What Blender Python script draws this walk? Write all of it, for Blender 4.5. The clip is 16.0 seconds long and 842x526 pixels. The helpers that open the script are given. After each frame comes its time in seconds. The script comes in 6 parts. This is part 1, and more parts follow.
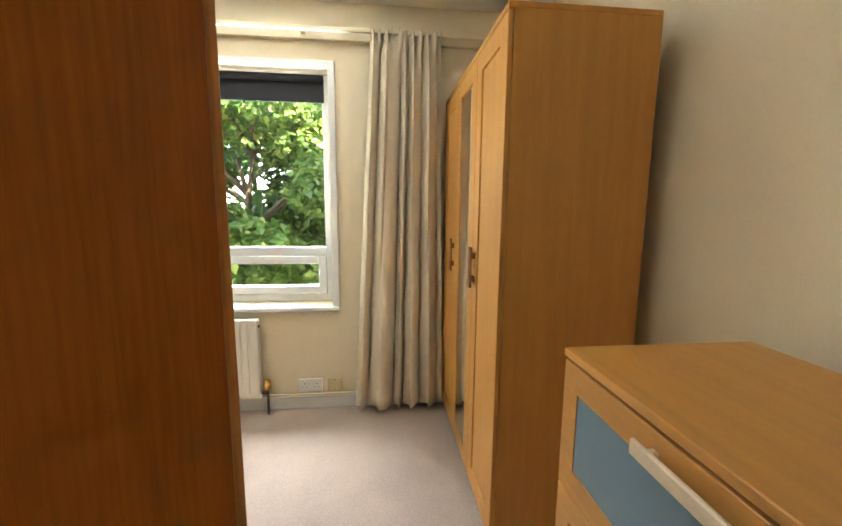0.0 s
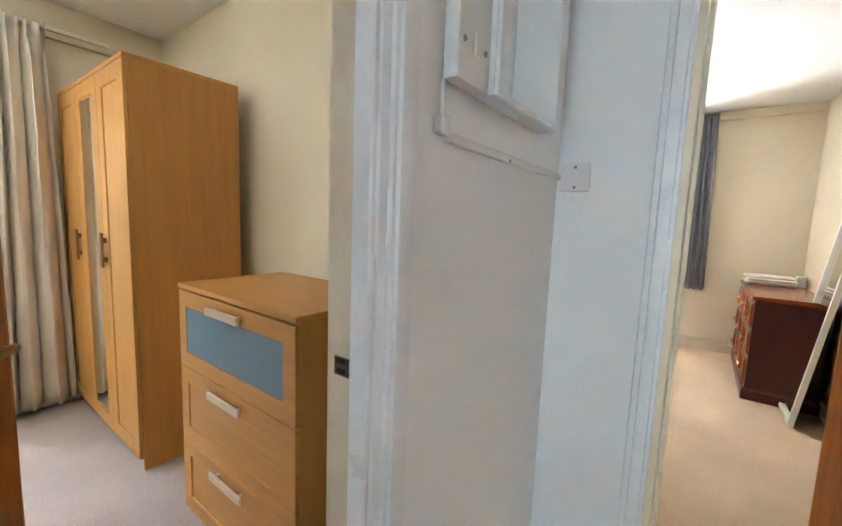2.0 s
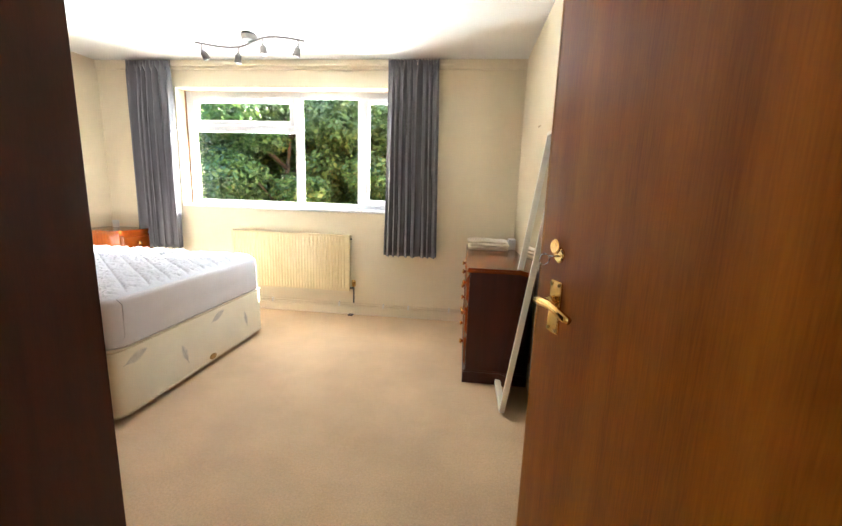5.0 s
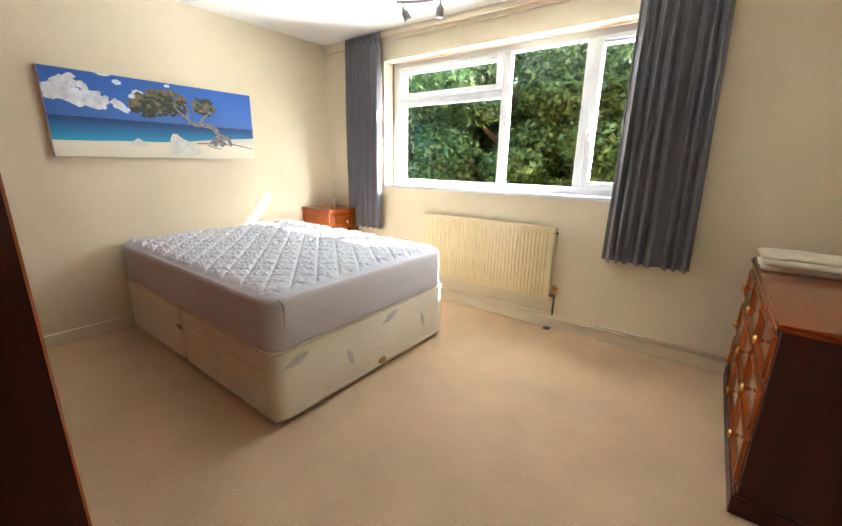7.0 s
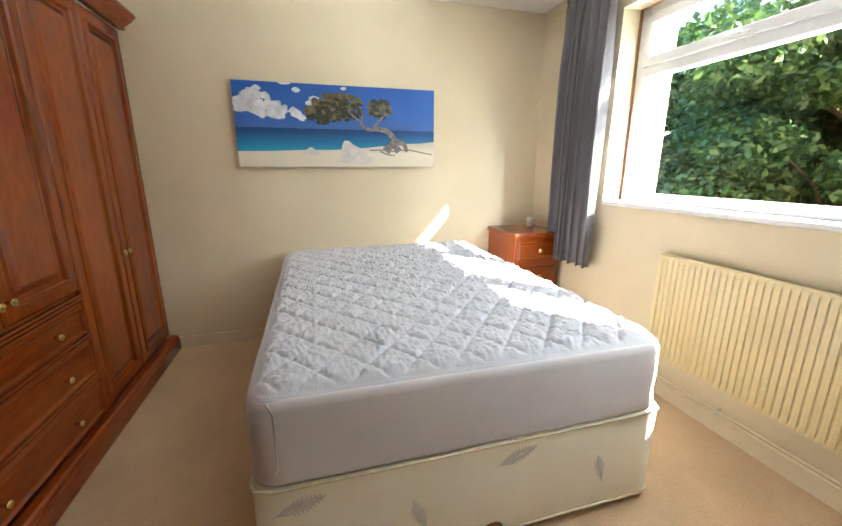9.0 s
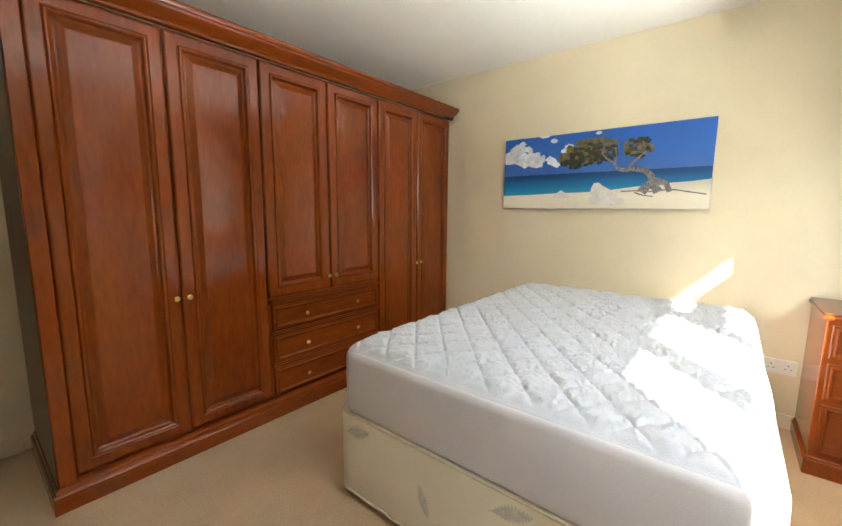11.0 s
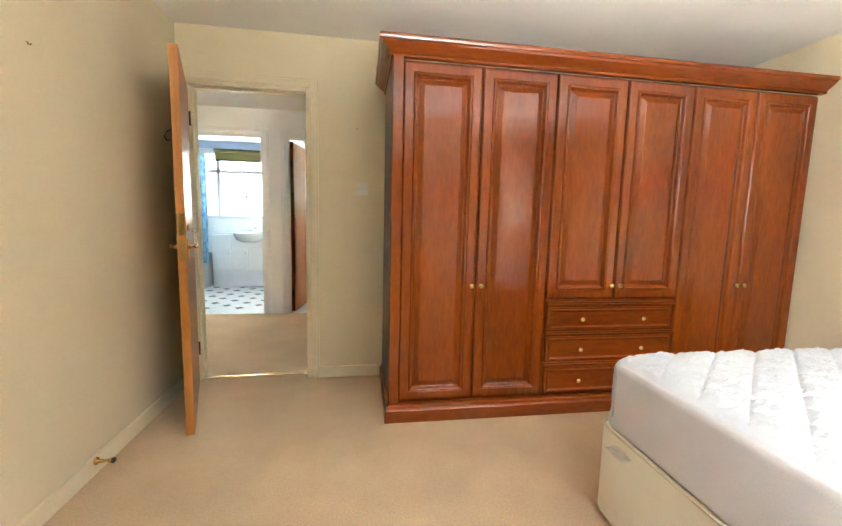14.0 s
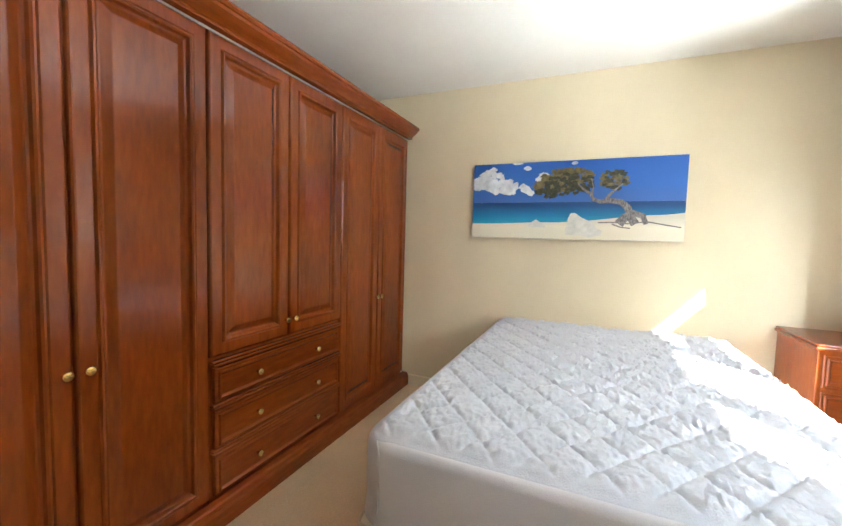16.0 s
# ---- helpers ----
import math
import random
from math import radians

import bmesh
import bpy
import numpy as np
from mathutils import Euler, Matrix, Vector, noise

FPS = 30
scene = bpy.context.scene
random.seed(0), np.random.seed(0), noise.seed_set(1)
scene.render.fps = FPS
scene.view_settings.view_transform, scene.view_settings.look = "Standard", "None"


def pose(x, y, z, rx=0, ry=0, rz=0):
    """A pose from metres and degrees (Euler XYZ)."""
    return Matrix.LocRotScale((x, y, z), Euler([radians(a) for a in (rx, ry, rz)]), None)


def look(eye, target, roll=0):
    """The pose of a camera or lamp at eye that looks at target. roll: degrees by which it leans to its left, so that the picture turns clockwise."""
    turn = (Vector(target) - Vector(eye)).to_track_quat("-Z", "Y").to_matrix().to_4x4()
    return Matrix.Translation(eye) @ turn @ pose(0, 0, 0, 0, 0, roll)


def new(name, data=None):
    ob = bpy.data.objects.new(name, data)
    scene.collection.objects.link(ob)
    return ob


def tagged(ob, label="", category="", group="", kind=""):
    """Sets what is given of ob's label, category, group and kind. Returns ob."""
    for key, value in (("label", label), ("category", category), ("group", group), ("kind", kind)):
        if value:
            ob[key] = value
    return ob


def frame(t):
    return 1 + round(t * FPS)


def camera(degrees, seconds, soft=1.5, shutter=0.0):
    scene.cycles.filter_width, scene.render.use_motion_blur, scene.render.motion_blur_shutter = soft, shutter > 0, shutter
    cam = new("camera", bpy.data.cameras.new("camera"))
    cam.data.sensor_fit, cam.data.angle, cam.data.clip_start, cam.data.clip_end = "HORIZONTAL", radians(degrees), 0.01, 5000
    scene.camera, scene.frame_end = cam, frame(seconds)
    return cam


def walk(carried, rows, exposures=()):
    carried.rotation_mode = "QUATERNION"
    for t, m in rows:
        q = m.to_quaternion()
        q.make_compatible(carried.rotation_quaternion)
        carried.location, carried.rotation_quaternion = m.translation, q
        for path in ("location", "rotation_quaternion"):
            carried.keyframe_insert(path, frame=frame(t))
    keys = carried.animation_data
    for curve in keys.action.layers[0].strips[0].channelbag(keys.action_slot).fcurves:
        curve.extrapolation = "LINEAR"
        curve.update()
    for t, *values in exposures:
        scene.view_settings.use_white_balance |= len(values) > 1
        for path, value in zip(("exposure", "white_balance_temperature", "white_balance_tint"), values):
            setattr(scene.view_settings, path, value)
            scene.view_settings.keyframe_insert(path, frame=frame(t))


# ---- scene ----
cam = camera(95.7, 16.0)
PATH = [
    (0, (2.506, -1.175, 1.257), (0.538, -0.966, 0.976), 0.5),
    (0.5, (2.716, -1.251, 1.251), (0.821, -0.669, 0.993), 1.2),
    (1, (2.927, -1.308, 1.245), (1.137, -0.456, 0.98), 1.0),
    (1.5, (3.133, -1.358, 1.24), (1.579, -0.125, 0.99), 2.0),
    (2, (3.318, -1.37, 1.226), (2.139, 0.23, 1.001), 2.2),
    (2.5, (3.45, -1.379, 1.231), (2.739, 0.477, 1.004), 1.7),
    (3, (3.482, -1.306, 1.24), (3.216, 0.662, 1.003), 1.8),
    (3.2, (3.52, -1.25, 1.254), (3.363, 0.728, 1.0), 2.7),
    (5.3, (3.599, 0.029, 1.208), (3.364, 1.98, 0.839), 1.6),
    (5.5, (3.602, 0.108, 1.213), (3.257, 2.04, 0.828), 1.6),
    (6, (3.594, 0.278, 1.219), (2.954, 2.123, 0.787), 1.6),
    (6.5, (3.503, 0.444, 1.24), (2.599, 2.161, 0.756), 1.4),
    (7, (3.395, 0.609, 1.264), (2.239, 2.158, 0.749), 1.0),
    (7.5, (3.277, 0.797, 1.276), (1.921, 2.17, 0.749), 1.0),
    (8, (3.138, 1.026, 1.284), (1.609, 2.184, 0.721), 0.9),
    (8.2, (3.065, 1.148, 1.26), (1.472, 2.218, 0.699), 0.7),
    (10.3, (2.782, 2.372, 1.235), (0.911, 1.734, 0.933), 0.8),
    (10.5, (2.825, 2.449, 1.233), (1.013, 1.654, 0.943), 0.9),
    (11, (2.904, 2.697, 1.228), (1.364, 1.45, 0.959), 0.5),
    (11.5, (2.935, 2.86, 1.217), (1.726, 1.286, 0.968), 0.8),
    (12, (2.933, 2.919, 1.171), (2.089, 1.118, 0.96), 1.0),
    (12.5, (2.932, 2.934, 1.19), (2.368, 1.028, 0.967), 1.3),
    (13, (2.926, 2.932, 1.187), (2.517, 0.988, 0.962), 1.5),
    (13.5, (2.91, 2.896, 1.183), (2.588, 0.935, 0.956), 1.6),
    (14, (2.884, 2.795, 1.18), (2.58, 0.832, 0.954), 1.4),
    (14.5, (2.784, 2.625, 1.176), (2.331, 0.688, 0.966), 1.4),
    (15, (2.685, 2.44, 1.16), (1.81, 0.647, 1.009), 1.2),
    (15.5, (2.727, 2.183, 1.212), (1.296, 0.795, 1.054), 1.2),
    (16, (2.838, 2.049, 1.237), (1.011, 1.245, 1.106), 1.6),
]
EXPOSURES = [(0, 3.95, 6600, 9), (0.5, 4.75, 6450, 9), (1.0, 4.7, 6200, 9), (1.5, 4.65, 5850, 9), (2.0, 4.35, 5750, 9), (2.5, 4.25, 5750, 9),
             (3.0, 3.95, 6050, 9), (5.5, 3.9, 6250, 9), (6.5, 3.65, 6250, 9), (8.0, 3.2, 6250, 9), (10.5, 3.2, 6600, 6), (11.0, 3.25, 6650, 6),
             (12.0, 3.75, 6700, 7), (13.5, 4.15, 6700, 8), (14.5, 4.15, 6600, 8), (15.5, 3.75, 6350, 8), (16, 3.45, 6200, 8)]
walk(cam, [(t, look(eye, target, roll)) for t, eye, target, roll in PATH], EXPOSURES)

# ---- light ----
world = bpy.data.worlds.new("world")
scene.world = world
world.use_nodes = True
_n = world.node_tree.nodes
_sky = _n.new("ShaderNodeTexSky")
_sky.sky_type, _sky.sun_disc = "NISHITA", False
_sky.sun_elevation, _sky.sun_rotation = radians(34.7), radians(51.8)
_n["Background"].inputs[1].default_value = 0.15
world.node_tree.links.new(_sky.outputs[0], _n["Background"].inputs[0])
sun = new("sun", bpy.data.lights.new("sun", "SUN"))
sun.data.energy, sun.data.angle, sun.data.color = 4.0, radians(0.6), (1.0, 0.93, 0.82)
sun.matrix_world = look((12.7, 10.0, 11.2), (0, 0, 0))


def fill_lamp(eye, target, w, h, watts, color=(0.93, 0.97, 1.0)):
    """Adds an unseen area lamp outside a window, to fill the room as daylight would."""
    ob = new("window_light", bpy.data.lights.new("window_light", "AREA"))
    ob.data.shape, ob.data.size, ob.data.size_y, ob.data.energy, ob.data.color = "RECTANGLE", w, h, watts, color
    ob.matrix_world = look(eye, target)


fill_lamp((1.95, 4.25, 3.05), (1.95, 2.2, 0.4), 2.2, 1.1, 12, (0.95, 0.98, 1.0))
# Unseen fill added for the bedroom: two lamps under sill height, one off to the right.
fill_lamp((1.6, 4.75, 0.42), (2.6, 0.0, 1.75), 2.0, 0.60, 46, (0.95, 0.98, 1.0))
fill_lamp((1.9, 7.0, 0.20), (2.1, 0.0, 1.6), 3.6, 0.8, 24, (0.97, 0.99, 0.95))
fill_lamp((4.75, 5.25, 1.85), (1.3, 1.3, 0.95), 1.8, 1.7, 18, (1.0, 0.97, 0.92))
fill_lamp((-0.75, -1.95, 2.9), (1.4, -1.5, 0.5), 1.3, 1.0, 22)
# Unseen lamp under the second bedroom's sill, added as upward fill.
fill_lamp((-0.80, -2.1, 0.25), (2.5, -1.2, 1.5), 1.3, 0.5, 34, (0.92, 0.97, 1.0))
fill_lamp((6.4, 4.3, 3.1), (6.0, 1.5, 0.4), 2.0, 1.2, 410, (0.86, 0.94, 1.0))
fill_lamp((4.76, -4.40, 1.66), (4.70, -2.0, 1.5), 1.1, 1.05, 6, (0.95, 0.97, 1.0))
fill_lamp((3.45, -4.40, 1.65), (3.5, -2.0, 1.5), 0.7, 0.9, 4, (0.90, 0.95, 1.0))

# ---- materials ----
def material(name, color, rough=0.6, metal=0.0, vary=0.12, scale=6.0, grain=None, bump=0.0, bump_scale=80.0,
             coat=0.0, dark=None, spec=0.5, sheen=0.0, rough_vary=0.08, broad=None):
    """A surface with variation at two scales; grain: stretch of the noise along x, y, z, for wood."""
    m = bpy.data.materials.new(name)
    m.use_nodes = True
    nt = m.node_tree
    n, l = nt.nodes, nt.links
    b = n["Principled BSDF"]
    tc, mp = n.new("ShaderNodeTexCoord"), n.new("ShaderNodeMapping")
    l.new(tc.outputs["Object"], mp.inputs[0])
    mp.inputs["Scale"].default_value = grain or (1, 1, 1)
    big, fine = n.new("ShaderNodeTexNoise"), n.new("ShaderNodeTexNoise")
    big.inputs["Scale"].default_value, big.inputs["Detail"].default_value = scale, 5
    fine.inputs["Scale"].default_value, fine.inputs["Detail"].default_value = bump_scale, 3
    big.inputs["Distortion"].default_value = 0.6 if grain else 0.0
    l.new(mp.outputs[0], big.inputs[0])
    l.new(mp.outputs[0], fine.inputs[0])
    mid = n.new("ShaderNodeMix")
    mid.data_type = "FLOAT"
    mid.inputs[0].default_value = 0.35
    l.new(big.outputs[0], mid.inputs[2])
    l.new(fine.outputs[0], mid.inputs[3])
    ramp = n.new("ShaderNodeValToRGB")
    c = Vector(color)
    d = Vector(dark) if dark else c * (1 - vary * 2)
    h = c * (1 + vary)
    ramp.color_ramp.elements[0].position, ramp.color_ramp.elements[1].position = 0.33, 0.68
    ramp.color_ramp.elements[0].color = (*d, 1)
    ramp.color_ramp.elements[1].color = (*[min(x, 0.95) for x in h], 1)
    l.new(mid.outputs[0], ramp.inputs[0])
    if broad:
        soil, soft, mul = n.new("ShaderNodeTexNoise"), n.new("ShaderNodeMapRange"), n.new("ShaderNodeMix")
        soil.inputs["Scale"].default_value, soil.inputs["Detail"].default_value, soil.inputs["Roughness"].default_value = broad[0], 6, 0.6
        l.new(tc.outputs["Object"], soil.inputs[0])
        soft.inputs[1].default_value, soft.inputs[2].default_value = 0.3, 0.7
        soft.inputs[3].default_value, soft.inputs[4].default_value = 1 - broad[1], 1 + broad[1] * 0.4
        l.new(soil.outputs[0], soft.inputs[0])
        mul.data_type, mul.blend_type = "RGBA", "MULTIPLY"
        mul.inputs[0].default_value = 1.0
        l.new(ramp.outputs[0], mul.inputs[6])
        l.new(soft.outputs[0], mul.inputs[7])
        l.new(mul.outputs[2], b.inputs["Base Color"])
    else:
        l.new(ramp.outputs[0], b.inputs["Base Color"])
    mr = n.new("ShaderNodeMapRange")
    mr.inputs[3].default_value, mr.inputs[4].default_value = max(rough - rough_vary, 0.02), min(rough + rough_vary, 1)
    l.new(big.outputs[0], mr.inputs[0])
    l.new(mr.outputs[0], b.inputs["Roughness"])
    b.inputs["Metallic"].default_value = metal
    b.inputs["Specular IOR Level"].default_value = spec
    b.inputs["Coat Weight"].default_value = coat
    b.inputs["Coat Roughness"].default_value = 0.16
    b.inputs["Sheen Weight"].default_value = sheen
    if bump:
        bp = n.new("ShaderNodeBump")
        bp.inputs["Strength"].default_value, bp.inputs["Distance"].default_value = bump, 0.004
        l.new(fine.outputs[0], bp.inputs["Height"])
        l.new(bp.outputs[0], b.inputs["Normal"])
    return m


def glass_pane(name, tint=(0.95, 0.98, 0.97)):
    m = bpy.data.materials.new(name)
    m.use_nodes = True
    n, l = m.node_tree.nodes, m.node_tree.links
    n.remove(n["Principled BSDF"])
    t, g, f, x = n.new("ShaderNodeBsdfTransparent"), n.new("ShaderNodeBsdfGlossy"), n.new("ShaderNodeLayerWeight"), n.new("ShaderNodeMixShader")
    t.inputs[0].default_value = (*tint, 1)
    g.inputs["Roughness"].default_value = 0.01
    f.inputs[0].default_value = 0.5
    p, q = n.new("ShaderNodeMath"), n.new("ShaderNodeMath")
    p.operation, q.operation = "POWER", "MULTIPLY_ADD"
    p.inputs[1].default_value = 5.0
    q.inputs[1].default_value, q.inputs[2].default_value = 0.8, 0.03
    l.new(f.outputs["Facing"], p.inputs[0])
    l.new(p.outputs[0], q.inputs[0])
    l.new(q.outputs[0], x.inputs[0])
    l.new(t.outputs[0], x.inputs[1])
    l.new(g.outputs[0], x.inputs[2])
    l.new(x.outputs[0], n["Material Output"].inputs[0])
    return m


M_CREAM = material("cream_wall_paint", (0.73, 0.635, 0.455), 0.75, vary=0.03, scale=1.6, bump=0.12, bump_scale=220, broad=(1.1, 0.05))
M_BED2 = material("pale_cream_wall_paint", (0.77, 0.67, 0.49), 0.75, vary=0.03, scale=1.6, bump=0.12, bump_scale=220)
M_WHITE_WALL = material("white_wall_paint", (0.83, 0.83, 0.82), 0.7, vary=0.03, scale=1.6, bump=0.12, bump_scale=220)
M_CEIL = material("white_ceiling_paint", (0.80, 0.78, 0.73), 0.85, vary=0.03, scale=2.0, bump=0.2, bump_scale=160)
M_CARPET = material("tan_carpet_pile", (0.66, 0.46, 0.275), 0.95, vary=0.08, scale=110.0, bump=0.9, bump_scale=420, sheen=0.2, spec=0.1, broad=(2.2, 0.16))
M_CARPET2 = material("beige_carpet_pile", (0.52, 0.42, 0.36), 0.95, vary=0.08, scale=110.0, bump=0.9, bump_scale=420, sheen=0.2, spec=0.1, broad=(2.0, 0.18))
M_TRIM = material("cream_gloss_trim_paint", (0.74, 0.65, 0.48), 0.35, vary=0.03, scale=5)
M_GLOSS = material("white_gloss_trim_paint", (0.78, 0.79, 0.80), 0.3, vary=0.03, scale=5)
M_UPVC = material("white_window_plastic", (0.68, 0.69, 0.71), 0.25, vary=0.02, scale=4)
M_MAHOG = material("polished_mahogany", (0.30, 0.064, 0.007), 0.17, vary=0.06, scale=0.9, grain=(2.4, 2.4, 0.5), bump=0.003, bump_scale=26, coat=0.2, dark=(0.16, 0.030, 0.004), spec=0.45, rough_vary=0.07)
M_MAHOG_H = material("polished_mahogany_drawer", (0.30, 0.064, 0.007), 0.17, vary=0.06, scale=0.9, grain=(0.5, 2.4, 2.4), bump=0.003, bump_scale=26, coat=0.2, dark=(0.16, 0.030, 0.004), spec=0.45, rough_vary=0.07)
M_MAHOG_Y = material("polished_mahogany_chest", (0.25, 0.050, 0.006), 0.17, vary=0.12, scale=1.1, grain=(3, 0.5, 3), bump=0.004, bump_scale=50, coat=0.3, dark=(0.15, 0.028, 0.003), spec=0.42, rough_vary=0.05)
# Wardrobe end's shade put into the colour; the wide chest's carcass shares it.
M_MAHOG_D = material("dark_and_shaded_mahogany", (0.06, 0.010, 0.003), 0.35, vary=0.2, scale=3.0, grain=(6, 6, 0.5), spec=0.3)
M_SAPELE = material("sapele_door_veneer", (0.39, 0.120, 0.008), 0.32, vary=0.16, scale=1.5, grain=(7, 7, 0.3), bump=0.02, bump_scale=50, dark=(0.23, 0.056, 0.002), spec=0.26)
M_SAPELE_EDGE = material("sapele_door_lipping", (0.50, 0.19, 0.035), 0.4, vary=0.15, scale=3.0, grain=(7, 7, 0.4), coat=0.2)
M_BEECH = material("beech_effect_foil", (0.57, 0.272, 0.064), 0.42, vary=0.08, scale=3.0, grain=(9, 9, 0.6), bump=0.03, bump_scale=60, spec=0.35)
M_BEECH_H = material("beech_effect_foil_drawer", (0.57, 0.272, 0.064), 0.42, vary=0.08, scale=3.0, grain=(0.6, 9, 9), bump=0.03, bump_scale=60, spec=0.35)
# Darker copy of the beech that carries the wardrobe handles' shade in its colour.
M_BEECH_D = material("beech_handle_shadowed", (0.30, 0.12, 0.035), 0.45, vary=0.1, scale=6)
M_BRASS = material("polished_brass", (0.80, 0.52, 0.18), 0.18, 1.0, vary=0.06, scale=20)
M_BRASS_D = material("aged_brass", (0.34, 0.22, 0.08), 0.3, 1.0, vary=0.1, scale=20)
M_STEEL = material("brushed_steel", (0.17, 0.155, 0.145), 0.35, 1.0, vary=0.08, scale=30)
M_CHROME = material("chrome", (0.75, 0.76, 0.78), 0.1, 1.0, vary=0.04, scale=20)
M_BLACK = material("black_metal", (0.02, 0.02, 0.022), 0.4, vary=0.1, scale=20)
M_GREY_CURTAIN = material("grey_satin_curtain", (0.125, 0.117, 0.128), 0.5, vary=0.06, scale=5, bump=0.25, bump_scale=500, sheen=0.3)
M_CREAM_CURTAIN = material("cream_curtain_cloth", (0.70, 0.60, 0.46), 0.85, vary=0.05, scale=5, bump=0.3, bump_scale=450, sheen=0.2)
M_BLUE_CURTAIN = material("pale_blue_curtain", (0.60, 0.66, 0.71), 0.8, vary=0.06, scale=5, bump=0.25, bump_scale=400)
M_RAD = material("cream_radiator_enamel", (0.74, 0.62, 0.36), 0.32, vary=0.03, scale=4)
M_RAD_W = material("white_radiator_enamel", (0.78, 0.74, 0.66), 0.32, vary=0.03, scale=4)
M_QUILT = material("white_quilted_cotton", (0.56, 0.57, 0.62), 0.85, vary=0.03, scale=9, bump=0.5, bump_scale=260, sheen=0.1)
M_SHEET = material("white_stretch_cotton", (0.58, 0.555, 0.575), 0.85, vary=0.03, scale=5, bump=0.25, bump_scale=300, sheen=0.1)
M_DIVAN = material("cream_damask_upholstery", (0.74, 0.68, 0.53), 0.7, vary=0.04, scale=4, bump=0.35, bump_scale=320, sheen=0.2)
M_FEATHER = material("woven_feather_motif", (0.56, 0.53, 0.46), 0.6, vary=0.12, scale=40, bump=0.3, bump_scale=300)
M_PIPING = material("beige_piping", (0.62, 0.54, 0.38), 0.7, vary=0.06, scale=20)
M_TOWEL = material("cream_folded_cloth", (0.72, 0.64, 0.51), 0.95, vary=0.06, scale=10, bump=0.7, bump_scale=220, sheen=0.3)
M_PLASTIC = material("white_switch_plastic", (0.72, 0.71, 0.68), 0.3, vary=0.02, scale=10)
M_PLASTIC_D = material("grey_plastic_detail", (0.25, 0.25, 0.26), 0.4, vary=0.05, scale=20)
M_YELLOWED = material("yellowed_plastic", (0.66, 0.55, 0.30), 0.4, vary=0.05, scale=10)
M_MIRROR = material("silvered_mirror", (0.88, 0.90, 0.89), 0.015, 1.0, vary=0.005, scale=2, rough_vary=0.003)
M_MFRAME = material("white_mirror_frame_foil", (0.80, 0.76, 0.66), 0.35, vary=0.03, scale=8)
M_GLASS = glass_pane("clear_window_glass")
M_OBSCURE = bpy.data.materials.new("obscured_bathroom_glass")
M_OBSCURE.use_nodes = True
_o = M_OBSCURE.node_tree
_t = _o.nodes.new("ShaderNodeBsdfTranslucent")
_t.inputs[0].default_value = (0.89, 0.90, 0.88, 1)
_o.links.new(_t.outputs[0], _o.nodes["Material Output"].inputs[0])
M_FROST = material("frosted_blue_glass_front", (0.15, 0.24, 0.31), 0.5, vary=0.03, scale=3)
M_HANDLE = material("pale_drawer_handle", (0.72, 0.58, 0.42), 0.3, vary=0.05, scale=10)
M_BLIND = material("black_blackout_blind", (0.012, 0.013, 0.02), 0.7, vary=0.1, scale=10)
M_RED = material("red_jacquard_upholstery", (0.31, 0.024, 0.014), 0.85, vary=0.22, scale=26, bump=0.4, bump_scale=240, sheen=0.3)
M_DARKWOOD = material("dark_turned_wood", (0.05, 0.018, 0.010), 0.35, vary=0.15, scale=10)
M_TILE = material("white_vinyl_floor", (0.72, 0.74, 0.77), 0.3, vary=0.03, scale=5)
M_INSET = material("black_vinyl_inset", (0.025, 0.03, 0.03), 0.3, vary=0.1, scale=12)
M_BATHWALL = material("white_ceramic_wall", (0.76, 0.79, 0.83), 0.22, vary=0.02, scale=4)
M_BATHBLUE = material("pale_blue_wall_paint", (0.38, 0.46, 0.66), 0.6, vary=0.03, scale=3)
M_CERAMIC = material("white_sanitary_ware", (0.82, 0.83, 0.84), 0.12, vary=0.01, scale=4, coat=0.4)
M_OLIVE = material("olive_roller_blind", (0.20, 0.17, 0.06), 0.8, vary=0.06, scale=20)
M_SHOWER = material("blue_patterned_shower_curtain", (0.22, 0.45, 0.62), 0.5, vary=0.45, scale=16, dark=(0.05, 0.16, 0.30))
M_BRICK = material("orange_facade_brick", (0.42, 0.20, 0.09), 0.9, vary=0.2, scale=20, bump=0.5, bump_scale=120)
M_MORTAR = material("pale_mortar", (0.42, 0.38, 0.32), 0.95, vary=0.1, scale=20)
M_GRASS = material("garden_grass", (0.06, 0.11, 0.025), 0.95, vary=0.3, scale=1.5, bump=1.0, bump_scale=90)
M_BARK = material("grey_brown_bark", (0.12, 0.085, 0.055), 0.95, vary=0.3, scale=6, grain=(4, 4, 0.7), bump=1.0, bump_scale=40)
M_SHELL = material("capiz_shell_shade", (0.78, 0.74, 0.66), 0.35, vary=0.05, scale=14)


